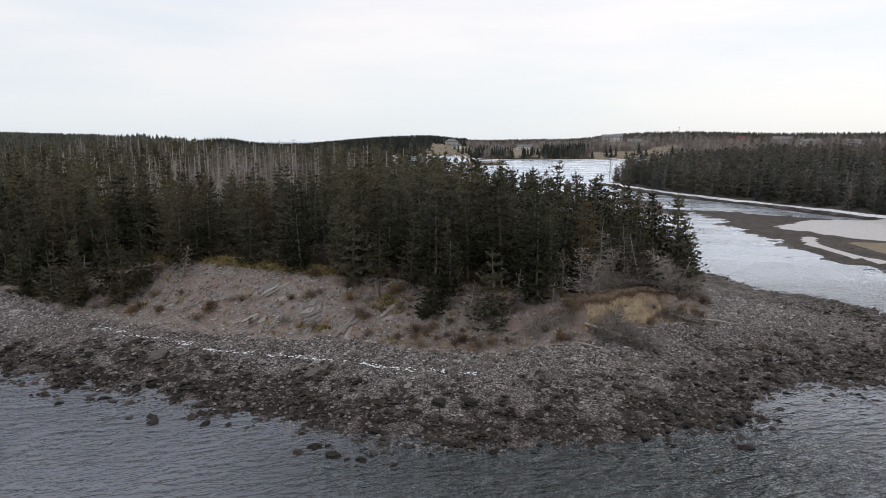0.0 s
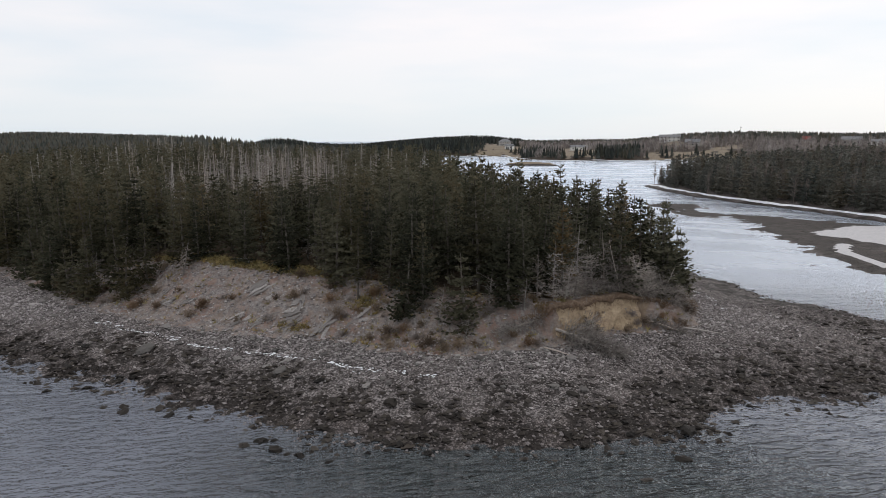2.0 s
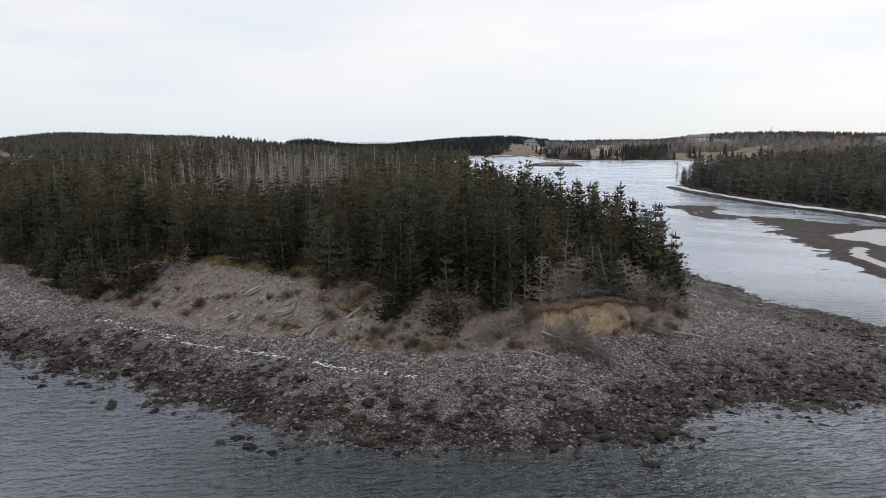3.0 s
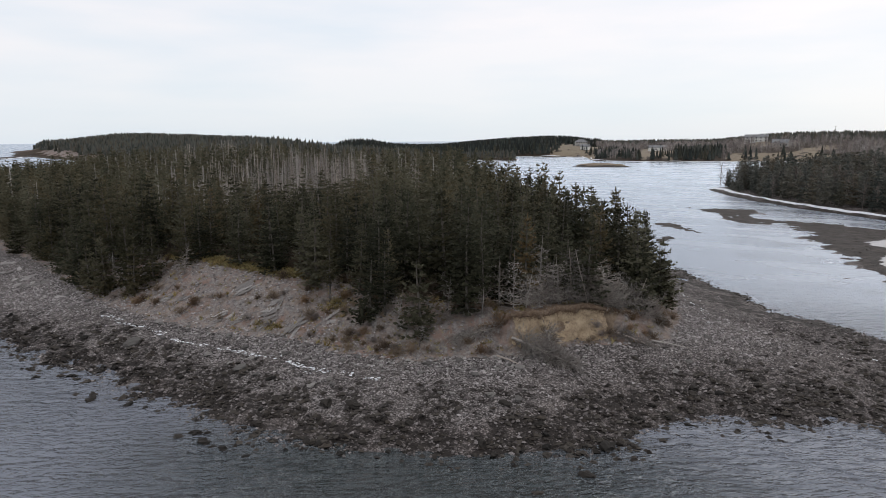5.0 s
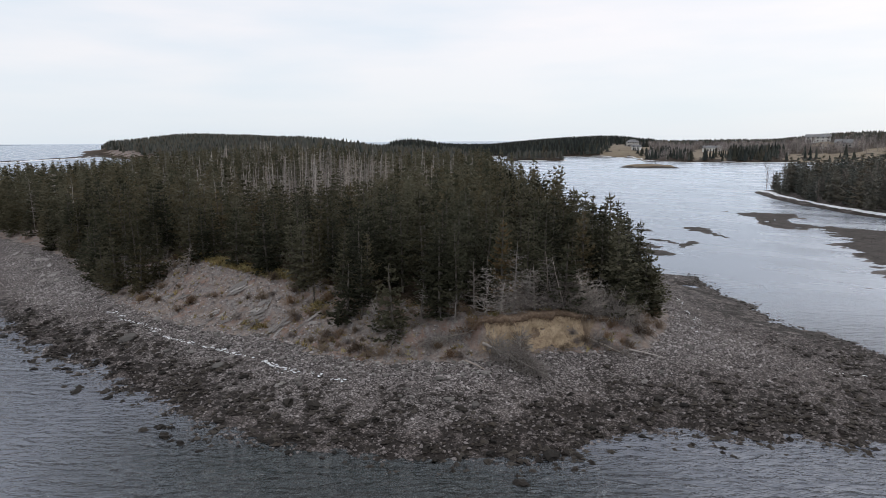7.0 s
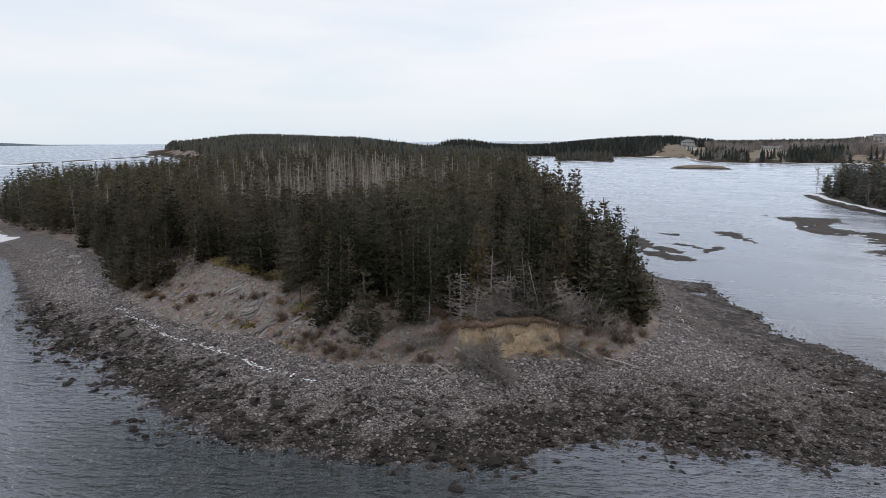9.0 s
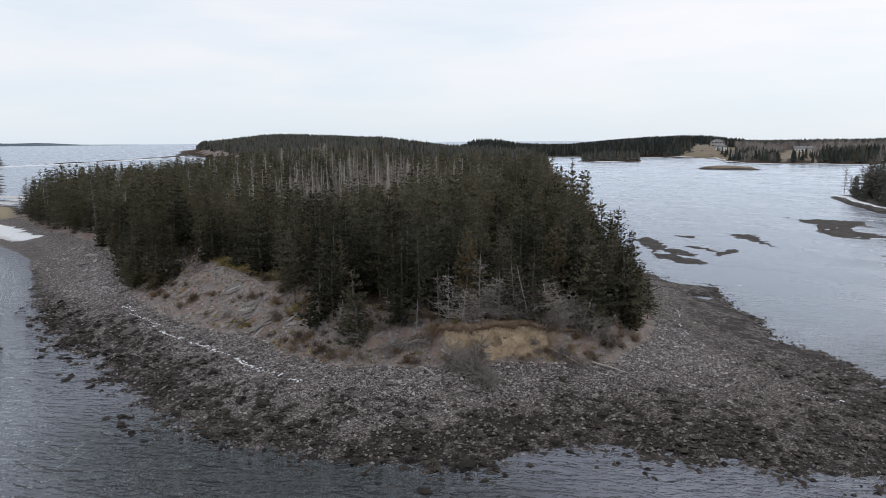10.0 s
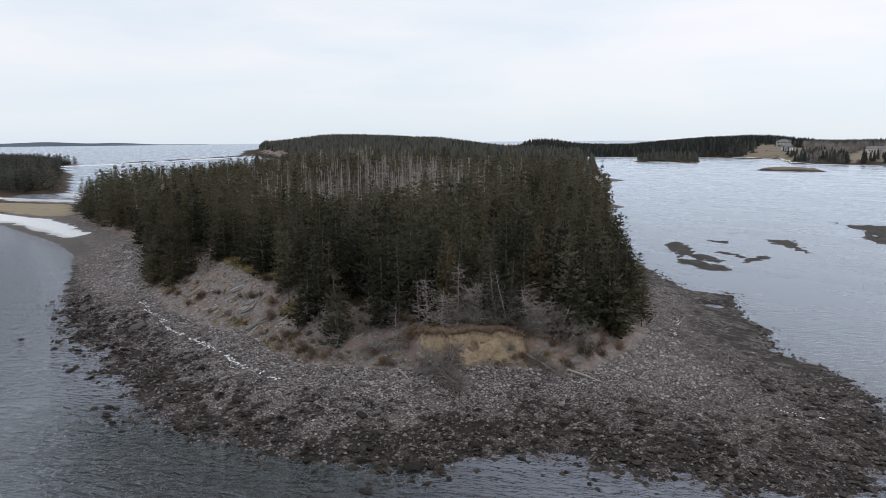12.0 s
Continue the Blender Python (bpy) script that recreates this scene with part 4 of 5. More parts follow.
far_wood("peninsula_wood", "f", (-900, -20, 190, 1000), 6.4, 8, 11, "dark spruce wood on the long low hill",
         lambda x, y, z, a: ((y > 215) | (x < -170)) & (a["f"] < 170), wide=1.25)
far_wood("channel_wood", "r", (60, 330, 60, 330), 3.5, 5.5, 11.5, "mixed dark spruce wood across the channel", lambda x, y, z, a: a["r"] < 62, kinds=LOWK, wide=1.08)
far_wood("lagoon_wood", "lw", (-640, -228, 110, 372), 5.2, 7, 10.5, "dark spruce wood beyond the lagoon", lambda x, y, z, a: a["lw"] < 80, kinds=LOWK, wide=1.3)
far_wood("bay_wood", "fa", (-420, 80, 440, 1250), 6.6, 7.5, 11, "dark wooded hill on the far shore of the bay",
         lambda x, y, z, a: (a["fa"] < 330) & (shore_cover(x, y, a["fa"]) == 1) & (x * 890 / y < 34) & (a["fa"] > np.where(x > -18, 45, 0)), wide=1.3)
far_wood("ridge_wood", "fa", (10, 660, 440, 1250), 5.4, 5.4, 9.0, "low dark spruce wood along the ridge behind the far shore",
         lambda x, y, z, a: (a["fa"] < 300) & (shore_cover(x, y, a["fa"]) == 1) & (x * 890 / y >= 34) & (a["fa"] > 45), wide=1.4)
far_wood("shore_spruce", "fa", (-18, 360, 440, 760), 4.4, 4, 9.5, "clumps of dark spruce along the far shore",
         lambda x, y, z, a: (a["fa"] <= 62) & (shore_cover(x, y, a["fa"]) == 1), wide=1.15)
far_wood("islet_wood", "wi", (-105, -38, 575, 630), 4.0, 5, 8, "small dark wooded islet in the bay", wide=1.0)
far_wood("channel_bare_wood", "r", (60, 330, 60, 330), 6.2, 7, 10.5, "bare grey trees among the spruces across the channel",
         lambda x, y, z, a: a["r"] < 80, kinds=THICKET, material=BARE_TWIG, unit=8.0, wide=0.6)
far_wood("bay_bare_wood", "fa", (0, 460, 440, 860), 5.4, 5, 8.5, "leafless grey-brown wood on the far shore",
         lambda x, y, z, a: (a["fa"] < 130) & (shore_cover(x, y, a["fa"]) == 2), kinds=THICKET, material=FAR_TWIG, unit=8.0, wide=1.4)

# low young spruces along the wood's foot
ex_, ey_ = scatter(mr, -140, 28, 56, 126, 2.2)
ez_, _, ea_ = lie(ex_, ey_)
ok_ = (ea_["f"] > 0.2) & (ea_["f"] < 3.2) & ((ex_ < -40) | (ey_ > 66))
k, sc, tall, turn = spread(mr, ok_.sum(), 6, 2.0, 5.5, 10.0)
many("young_spruce", MID, (k, ex_[ok_], ey_[ok_], ez_[ok_], sc * 1.35, tall, turn), SPRUCE, "low young spruces along the foot of the wood", "woods")


# ---- stones, weed and driftwood of the beach ----
def ico():
    bm = bmesh.new()
    bmesh.ops.create_icosphere(bm, subdivisions=1, radius=1.0)
    v = np.array([q.co[:] for q in bm.verts])
    f = np.array([[q.index for q in p.verts] for p in bm.faces])
    bm.free()
    return v, f


def rock_shape(rng, levels=2, rough=0.55):
    """A worn, faceted lump about one metre across, flat below."""
    bm = bmesh.new()
    bmesh.ops.create_icosphere(bm, subdivisions=levels, radius=0.5)
    off = Vector(rng.uniform(-50, 50, 3))
    for q in bm.verts:
        q.co *= 1 + rough * noise.noise(q.co * 2.3 + off) + 0.5 * rough * noise.noise(q.co * 5.1 + off)
        q.co.z = max(q.co.z, -0.22) * 0.72
        q.co.x *= 1.18
    v = np.array([q.co[:] for q in bm.verts])
    f = np.array([[q.index for q in p.verts] for p in bm.faces])
    bm.free()
    return v, f


br = np.random.default_rng(31)
iv, if_ = ico()
ov = np.array([(1, 0, 0), (-1, 0, 0), (0, 1, 0), (0, -1, 0), (0, 0, 1), (0, 0, -1)], float)
of = np.array([(0, 2, 4), (2, 1, 4), (1, 3, 4), (3, 0, 4), (2, 0, 5), (1, 2, 5), (3, 1, 5), (0, 3, 5)])
PEBBLES, SMALL = [], []
for j in range(8):
    PEBBLES.append((iv * br.uniform(0.72, 1.2, (len(iv), 1)) * (1.15, 0.9, 0.62) * 0.5, if_))
    SMALL.append(((ov * br.uniform(0.7, 1.25, (6, 1)) + br.normal(0, 0.12, (6, 3))) * (1.15, 0.95, 0.7) * 0.55, of))


def strew(rng, count, box, keep):
    x, y = rng.uniform(box[0], box[1], count), rng.uniform(box[2], box[3], count)
    z, c, a = lie(x, y)
    ok = keep(x, y, z, c, a, rng.random(count))
    return x[ok], y[ok], z[ok], c, a


def stones(name, rng, count, box, keep, lo, hi, material, label, category="stones", sink=0.1, kinds=PEBBLES, flat=1.0):
    x, y, z, _, _ = strew(rng, count, box, keep)
    sz = lo + (hi - lo) * rng.random(len(x)) ** 3
    return many(name, kinds, (rng.integers(0, len(kinds), len(x)), x, y, z + sz * (0.2 - sink), sz, sz * rng.uniform(0.7, 1.1, len(x)) * flat, rng.uniform(0, 6.28, len(x))),
                material, label, category)


stones("cobbles", br, 120000, (-50, 48, 36, 80), lambda x, y, z, c, a, u: (a["s"] > -0.3) & (a["f"] < 0.2) & (y < 76 + 0 * x) & (u > 3.2 * c["weed"]),
       0.08, 0.36, COBBLE, "rounded grey cobbles strewn over the beach", kinds=SMALL)
stones("beach_stones", br, 190000, (-78, 46, 36, 96), lambda x, y, z, c, a, u: (a["s"] > 0.1) & (a["f"] < 0.1) & (a["f"] > -26) & (u > 1.6 * c["weed"] + 0.35) & ((x > -50) | (y > 55)),
       0.07, 0.30, COBBLE, "mixed grey and mauve stones of the upper beach", kinds=SMALL)
stones("tide_stones", br, 60000, (-50, 48, 34, 70), lambda x, y, z, c, a, u: (a["s"] > -1.0) & (a["f"] < 0) & (u < 1.5 * c["weed"]),
       0.08, 0.36, TIDE_STONE, "small dark wet stones of the lower beach", kinds=SMALL)
stones("pale_cobbles", br, 2600, (-20, 18, 44, 54), lambda x, y, z, c, a, u: (a["f"] > -2.2) & (a["f"] < 0.4) & (u < np.interp(x, [-20, -2, 3, 14, 18], [0.2, 0.6, 1.0, 1.0, 0.4])),
       0.12, 0.42, PALE_COBBLE, "pale larger cobbles along the foot of the bluff")
stones("bluff_stones", br, 34000, (-45, 20, 46, 66), lambda x, y, z, c, a, u: (a["f"] > 0.2) & (a["f"] < a["w"] * 0.9), 0.05, 0.3, COBBLE, "small stones in the clay bluff", kinds=SMALL)
WEEDLUMP = []
for j in range(5):
    WEEDLUMP.append(((ov * br.uniform(0.5, 1.4, (6, 1)) + br.normal(0, 0.25, (6, 3))) * (1.3, 1.0, 0.7) * 0.6, of))
stones("rockweed", br, 170000, (-48, 47, 33, 66), lambda x, y, z, c, a, u: (c["weed"] > 0.36 + 0.4 * u) & (a["s"] > -2.5) & (lumps(x, y, 0.55, 4.0) + 0.6 * lumps(x, y, 1.9, 2.0) > 0.12),
       0.06, 0.42, WEED, "dark brown rockweed over the lower beach", "seaweed", 0.05, WEEDLUMP)
stones("bar_stones", br, 9000, (10, 47, 66, 112), lambda x, y, z, c, a, u: (z > -0.10) & (z < 0.25) & (a["f"] < -3) & (u < 0.6), 0.12, 0.4, WEED_STONE, "dark stones on the tide bars")
stones("flat_stones", br, 7000, (45, 96, 70, 192), lambda x, y, z, c, a, u: (z > -0.06) & (z < 0.22) & (c["mud"] > 0.4) & (c["snow"] < 0.2) & (a["r"] < 1), 0.12, 0.36, WEED_STONE,
       "dark stones and weed on the tide flat", flat=0.6)

# single rocks, with weed below the tide line
ROCK_MESH = [mesh_of("rock", *rock_shape(br, 2, 0.8), m) for m in (WEED_ROCK, WEED_ROCK, WEED_ROCK, BOULDER, BOULDER, BOULDER)]


def rock(x, y, size, weedy, k=0):
    z = float(lie(np.array([x]), np.array([y]))[0][0])
    ob = new("rock", ROCK_MESH[(0 if weedy else 3) + k % 3])
    ob.matrix_basis = pose(x, y, max(z, -0.14) + 0.16 * size, br.uniform(-12, 12), br.uniform(-12, 12), br.uniform(0, 360)) @ Matrix.Diagonal(
        (size, size * br.uniform(0.7, 1.0), size * br.uniform(0.6, 0.95), 1))
    if weedy:
        return tagged(ob, "dark weed-covered boulder at the water's edge", "rock", "weedy rocks")
    return tagged(ob, "bare grey boulder on the cobble beach", "rock", "beach boulders")


for x, y, size in ((-33.1, 42.6, 0.7), (-8.5, 35.2, 0.7), (-6.4, 34.9, 1.0), (-2.8, 33.8, 0.6), (-18.8, 39.4, 1.1), (-7.7, 35.9, 0.9), (-15.3, 39.1, 0.8),
                   (17.8, 35.7, 1.0), (15.1, 33.1, 0.7), (23.3, 44.5, 0.6), (19.0, 39.3, 1.3), (1.7, 40.8, 1.3), (-0.4, 40.6, 1.1), (12.2, 42.9, 0.9), (-6.2, 43.7, 0.8)):
    rock(x, y, 0.85 * size, True, int(abs(x * 3)))
for x, y, size in ((-22.7, 49.2, 1.1), (-9.7, 45.3, 0.7), (-2.5, 43.0, 0.6), (-22.9, 53.6, 0.8), (-14.0, 51.0, 0.7), (5.5, 47.3, 0.6), (12.6, 48.4, 0.7)):
    rock(x, y, size, False, int(abs(x * 3)))
wx_, wy_, wz_, _, _ = strew(br, 1500, (-45, 46, 33, 62), lambda x, y, z, c, a, u: (a["s"] > -3.0) & (a["s"] < 4.5) & (u < 0.5 - 0.07 * np.abs(a["s"])) & (x < 30))
for x, y in list(zip(wx_, wy_))[:150]:
    rock(x, y, 0.25 + 0.45 * br.random() ** 2, True, int(br.integers(3)))
wx_, wy_, wz_, _, _ = strew(br, 900, (-42, 30, 42, 60), lambda x, y, z, c, a, u: (a["s"] > 5) & (a["f"] < -0.3) & (u < 0.4))
for x, y in list(zip(wx_, wy_))[:70]:
    rock(x, y, 0.28 + 0.4 * br.random() ** 2, False, int(br.integers(3)))


# ice crust left along the tide line
def ice_line(rng, line, count, label, size=1.0):
    line = np.array(line, float)
    seg = np.hypot(*np.diff(line, axis=0).T)
    run = np.concatenate([[0], seg.cumsum()])
    d = rng.uniform(0, run[-1], count)
    d = d[(np.sin(d * 0.9) + np.sin(d * 2.3 + 1)) > -0.9]
    x = np.interp(d, run, line[:, 0]) + rng.normal(0, 0.2, len(d)) + 0.25 * np.sin(d * 0.8)
    y = np.interp(d, run, line[:, 1]) + rng.normal(0, 0.13, len(d))
    z = lie(x, y)[0]
    sz = (0.05 + 0.26 * rng.random(len(d)) ** 2.5) * size
    return many("ice_crust", PEBBLES, (rng.integers(0, 8, len(d)), x, y, z + 0.06, sz * 1.3, sz * 0.45, rng.uniform(0, 6.28, len(d))), SNOW, label, "ice")


ice_line(br, [(-31.4, 55.7), (-26.2, 53.3), (-22.9, 52.2), (-18.9, 50.2), (-14.4, 48.8), (-10.7, 48.2), (-6.1, 46.7), (-3.5, 45.5), (-0.2, 45.0), (2.2, 44.4)], 620,
         "broken white ice crust along the high-tide line", 0.72)
ice_line(br, [(27.8, 79.7), (29.1, 71.1), (29.2, 64.9), (28.8, 62.3)], 110, "thin white ice crust on the shingle spit", 0.5)
ice_line(br, [(38.4, 59.0), (40.2, 58.7), (42.0, 59.6)], 26, "small patch of white ice on the shingle", 0.6)


# thin beds of pale rock laid bare in the bluff, all dipping the same way
def height(x, y):
    return float(lie(np.array([x]), np.array([y]))[0][0])


def bed(x, y, length, width, swing, lift):
    """One weathered bed lying in the slope, its long side running down it and to one side by swing degrees."""
    z = height(x, y)
    gx_, gy_ = (height(x + 0.7, y) - height(x - 0.7, y)) / 1.4, (height(x, y + 0.7) - height(x, y - 0.7)) / 1.4
    up_way = Vector((-gx_, -gy_, 1)).normalized()
    down = Matrix.Rotation(radians(swing), 3, up_way) @ (Vector((-gx_, -gy_, -(gx_ ** 2 + gy_ ** 2))) + Vector((0, -0.05, 0))).normalized()
    across = up_way.cross(down)
    v, f = rock_shape(br, 3, 0.75)
    ob = new("rock_slab", mesh_of("rock_slab", v * (length, width, 0.34), f, PALE_ROCK))
    m = Matrix((down, across, up_way)).transposed().to_4x4()
    ob.matrix_basis = Matrix.Translation((x, y, z + lift)) @ m @ pose(0, 0, 0, br.normal(14, 5), 0, 0)
    return tagged(ob, "pale grey rock bed laid bare in the clay bluff", "rock", "pale rock beds")


BEDS = ((-11.3, 54.8, 1.9, 4), (-14.2, 53.7, 2.2, 5), (-11.2, 52.7, 2.4, 5), (-7.9, 52.5, 2.3, 4), (-4.9, 53.2, 1.3, 3), (-15.0, 57.0, 2.2, 6), (-16.2, 57.1, 1.6, 4), (-25.2, 57.8, 1.3, 3), (-23.0, 57.5, 1.4, 3), (-16.1, 54.3, 1.4, 3), (-16.6, 53.6, 1.2, 2), (-11.5, 54.1, 1.8, 4))
for x, y, length, count in BEDS:
    for piece in range((count + 1) // 2 + 1):
        bed(x + br.normal(0, 0.45), y + br.normal(0, 0.35), length * br.uniform(0.6, 1.1), br.uniform(0.25, 0.7), -38 + br.normal(0, 17), -0.01)
for x, y, length in ((-72.3, 80.2, 2.6), (-61.7, 74.0, 2.4), (-51.4, 67.9, 2.2), (-55.1, 69.9, 1.4), (-42.3, 62.9, 1.2), (-66.5, 77.6, 2.0), (-76.0, 83.0, 2.2)):
    for piece in range(4):
        bed(x + br.normal(0, 0.9), y + br.normal(0, 0.6), length * br.uniform(0.5, 1.0), br.uniform(0.5, 0.9), 90 + br.normal(0, 25), 0.05)

# ---- dead trees at the tip, fallen trees, logs ----
SNAGS = [snag(41, 7.5, 2.6, 80, 4), snag(42, 6.0, 3.4, 110, 4), snag(43, 5.0, 2.2, 60, 4)]
SNAG_H = [7.5, 6.0, 5.0]
first = [True, True, True]
for x, y, h, k, tip, way in ((11.5, 53.4, 6.5, 0, 2, 20), (13.5, 55.2, 8.2, 0, 2, 100), (15.2, 55.9, 5.6, 1, 14, 200), (17.7, 56.7, 6.4, 0, 14, 270), (10.2, 54.2, 5.6, 2, 3, 0),
                             (19.5, 57.3, 5.2, 1, 12, 280), (12.5, 54.0, 4.4, 1, 10, 60), (16.3, 57.0, 7.2, 0, 5, 300), (20.9, 59.6, 4.6, 1, 10, 250), (9.0, 52.2, 3.4, 2, 4, 60),
                             (14.4, 56.4, 5.2, 1, 8, 150), (18.6, 58.4, 5.6, 1, 6, 220), (22.2, 58.4, 3.6, 1, 20, 240), (6.0, 52.0, 4.6, 2, 6, 90), (2.0, 50.6, 4.2, 2, 10, 120),
                             (-25.0, 61.0, 4.8, 2, 12, 100), (-36.0, 63.4, 5.4, 0, 6, 80), (4.2, 49.6, 3.2, 2, 18, 140), (14.6, 55.8, 3.2, 1, 12, 170), (16.8, 56.4, 3.6, 1, 16, 230), (18.9, 57.0, 3.4, 1, 24, 250),
                             (20.2, 58.0, 4.0, 1, 18, 300), (21.6, 59.0, 3.4, 1, 22, 240), (12.8, 55.0, 3.6, 1, 8, 80), (17.2, 57.6, 4.4, 1, 10, 190), (22.6, 60.6, 3.8, 1, 14, 260)):
    z = height(x, y) - 0.05
    m = put(None, x, y, z, 0.8 * h / SNAG_H[k], br.uniform(0, 360), tip, way)
    if first[k]:
        SNAGS[k].matrix_basis, first[k] = m, False
    else:
        again(SNAGS[k], m)


for j in range(20):
    x, y = br.uniform(13.5, 24.0), br.uniform(55.6, 61.0)
    y = max(y, 55.2 + 0.42 * (x - 13.5))
    again(SNAGS[1 + j % 2], put(None, x, y, height(x, y) - 0.05, br.uniform(0.45, 0.75), br.uniform(0, 360), br.uniform(15, 60), br.choice([90, 180, 220, 270, 300]) + br.normal(0, 15)))


def fallen(seed, start, end, radius, reach, count, label, fork=3):
    """A fallen bare tree lying from its root to its top."""
    rng = np.random.default_rng(seed)
    a, b = Vector(start), Vector(end)
    length = (b - a).length
    tree = thing("fallen_tree", label, "tree")
    v, f = tapered([(0, 0, 0), (0.05, 0.03, length * 0.4), (-0.04, 0.02, length * 0.75), (0, 0, length)], [radius, radius * 0.8, radius * 0.5, radius * 0.15], 6)
    part("trunk", mesh_of("trunk", v, f, DEADWOOD_PALE, True), tree)
    if count:
        v, f = twigs(rng, length, count, length * 0.08, length * 0.97, reach, 0.1, fork, 0.05)
        part("bare_crown", mesh_of("bare_crown", v, f, DEADWOOD_PALE), tree)
    if count > 40:
        m_ = count * 14
        a_, h_ = rng.uniform(0, 6.28, m_), rng.uniform(0.1, 1.0, m_) * length
        way_ = np.stack([np.cos(a_), np.sin(a_), rng.normal(0.35, 0.8, m_)], 1)
        way_ /= np.linalg.norm(way_, axis=1)[:, None]
        foot_ = np.stack([0 * a_, 0 * a_, h_], 1) + way_ * (reach * rng.uniform(0, 0.6, m_) * (1.1 - 0.7 * h_ / length))[:, None]
        v, f = blades(foot_, way_, reach * rng.uniform(0.2, 0.55, m_), np.full(m_, 0.05), rng)
        tagged(part("twig_mass", mesh_of("twig_mass", v, f, DEADWOOD_PALE), tree, "dense grey dead twigs"), kind="stuff")
    tree.matrix_basis = Matrix.Translation(a) @ (b - a).to_track_quat("Z", "Y").to_matrix().to_4x4()
    return tree


fallen(51, (11.6, 51.6, 3.0), (17.0, 49.6, 1.6), 0.13, 1.9, 130, "bushy grey fallen spruce lying down the bluff onto the beach", 4)
fallen(52, (14.2, 53.6, 3.4), (15.2, 50.2, 1.7), 0.10, 1.6, 90, "grey fallen dead spruce below the clay slip", 4)
fallen(53, (11.2, 52.4, 3.9), (6.6, 50.0, 3.0), 0.09, 1.2, 60, "dead spruce leaning out level over the bluff")
fallen(54, (19.6, 56.4, 2.7), (23.4, 55.3, 1.7), 0.10, 1.1, 50, "grey fallen spruce with bare twigs at the bluff's foot")
fallen(55, (23.2, 56.6, 1.9), (26.4, 56.0, 1.6), 0.09, 0.5, 8, "bare grey drift log on the shingle")
fallen(56, (10.6, 49.9, 1.95), (13.2, 48.5, 1.6), 0.08, 0.3, 3, "weathered drift log on the cobbles")
fallen(57, (-29.6, 57.4, 1.95), (-27.9, 56.7, 1.9), 0.06, 0.5, 6, "small grey branch washed up on the cobbles")
fallen(58, (-25.4, 60.2, 4.4), (-26.3, 58.1, 2.9), 0.05, 0.3, 4, "thin bare pole lying down the clay slope")
fallen(59, (15.8, 57.0, 4.9), (20.6, 57.2, 4.9), 0.09, 1.5, 60, "grey fallen dead spruce along the bluff's edge")
fallen(60, (18.2, 58.0, 4.6), (24.0, 58.6, 3.2), 0.09, 1.5, 70, "grey fallen spruce hanging over the bluff's edge")


# ---- shrubs and grass on the bluff ----
def shrub(seed, size, material, label, name="shrub"):
    rng = np.random.default_rng(seed)
    n = 620
    a, e = rng.uniform(0, 2 * np.pi, n), rng.uniform(0.25, 1.45, n)
    way = np.stack([np.cos(a) * np.cos(e), np.sin(a) * np.cos(e), np.sin(e)], 1)
    start = way * rng.uniform(0.0, 0.75, (n, 1)) * size * (1, 1, 0.8)
    v, f = blades(start, way + rng.normal(0, 0.5, (n, 3)), rng.uniform(0.15, 0.42, n) * size, np.full(n, 0.02 * size), rng, True)
    ob = new(name, mesh_of(name, v, f, material))
    return tagged(ob, label, "shrub", "shrubs of the bluff")


SHRUBS = [shrub(71, 1.2, SHRUB_TWIG, "leafless brown shrub on the clay bluff"), shrub(72, 1.0, BARE_TWIG, "leafless grey-brown shrub on the clay bluff"),
          shrub(73, 1.1, SHRUB_TWIG, "leafless brown shrub on the clay bluff")]
sx, sy, sz, _, _ = strew(br, 3800, (-48, 27, 47, 68), lambda x, y, z, c, a, u: (a["f"] > 0.5) & (a["f"] < a["w"] + 1.0) & (c["sandy"] < 0.2) & (
    u < np.interp(x, [-48, -38, -30, -24, -12, -8, -2, 8, 11, 20, 24], [0.36, 0.34, 0.22, 0.05, 0.05, 0.24, 0.50, 0.55, 0.30, 0.14, 0.40]) * np.interp(a["f"] / a["w"], [0, 0.3, 1.2], [0.45, 0.8, 1.2])))
spots = list(zip(sx, sy, sz))[:290] + [(1.6, 48.9, 2.2), (8.0, 50.4, 2.6), (23.3, 56.9, 1.9), (22.5, 57.0, 2.3), (18.2, 54.7, 2.3), (18.9, 55.2, 2.5), (17.8, 54.3, 2.1), (19.5, 55.5, 2.6), (18.5, 55.4, 3.2), (24.4, 61.4, 2.7), (-36.9, 63.1, 2.4), (-38.5, 63.1, 2.1)]
for j, (x, y, z) in enumerate(spots):
    m = put(None, x, y, z - 0.05, br.uniform(0.35, 0.95), br.uniform(0, 360), br.uniform(0, 18), br.uniform(0, 360))
    if j < 3:
        SHRUBS[j].matrix_basis = m
    else:
        again(SHRUBS[int(br.integers(3))], m)

# the slipped clay face, with torn turf hanging over it
edge_line = np.array([(9.2, 49.2), (10, 49.6), (13.5, 50.8), (16.5, 53.6), (21, 55.5), (23.4, 56.6)])
edge_run = np.concatenate([[0], np.hypot(*np.diff(edge_line, axis=0).T).cumsum()])
eu = np.arange(0, edge_run[-1], 0.14)
ebx, eby = np.interp(eu, edge_run, edge_line[:, 0]), np.interp(eu, edge_run, edge_line[:, 1])
soft_x, soft_y = (np.convolve(np.pad(q, 12, "edge"), np.ones(25) / 25, "valid") for q in (ebx, eby))
etx, ety = np.gradient(soft_x), np.gradient(soft_y)
enx, eny = -ety / np.hypot(etx, ety), etx / np.hypot(etx, ety)


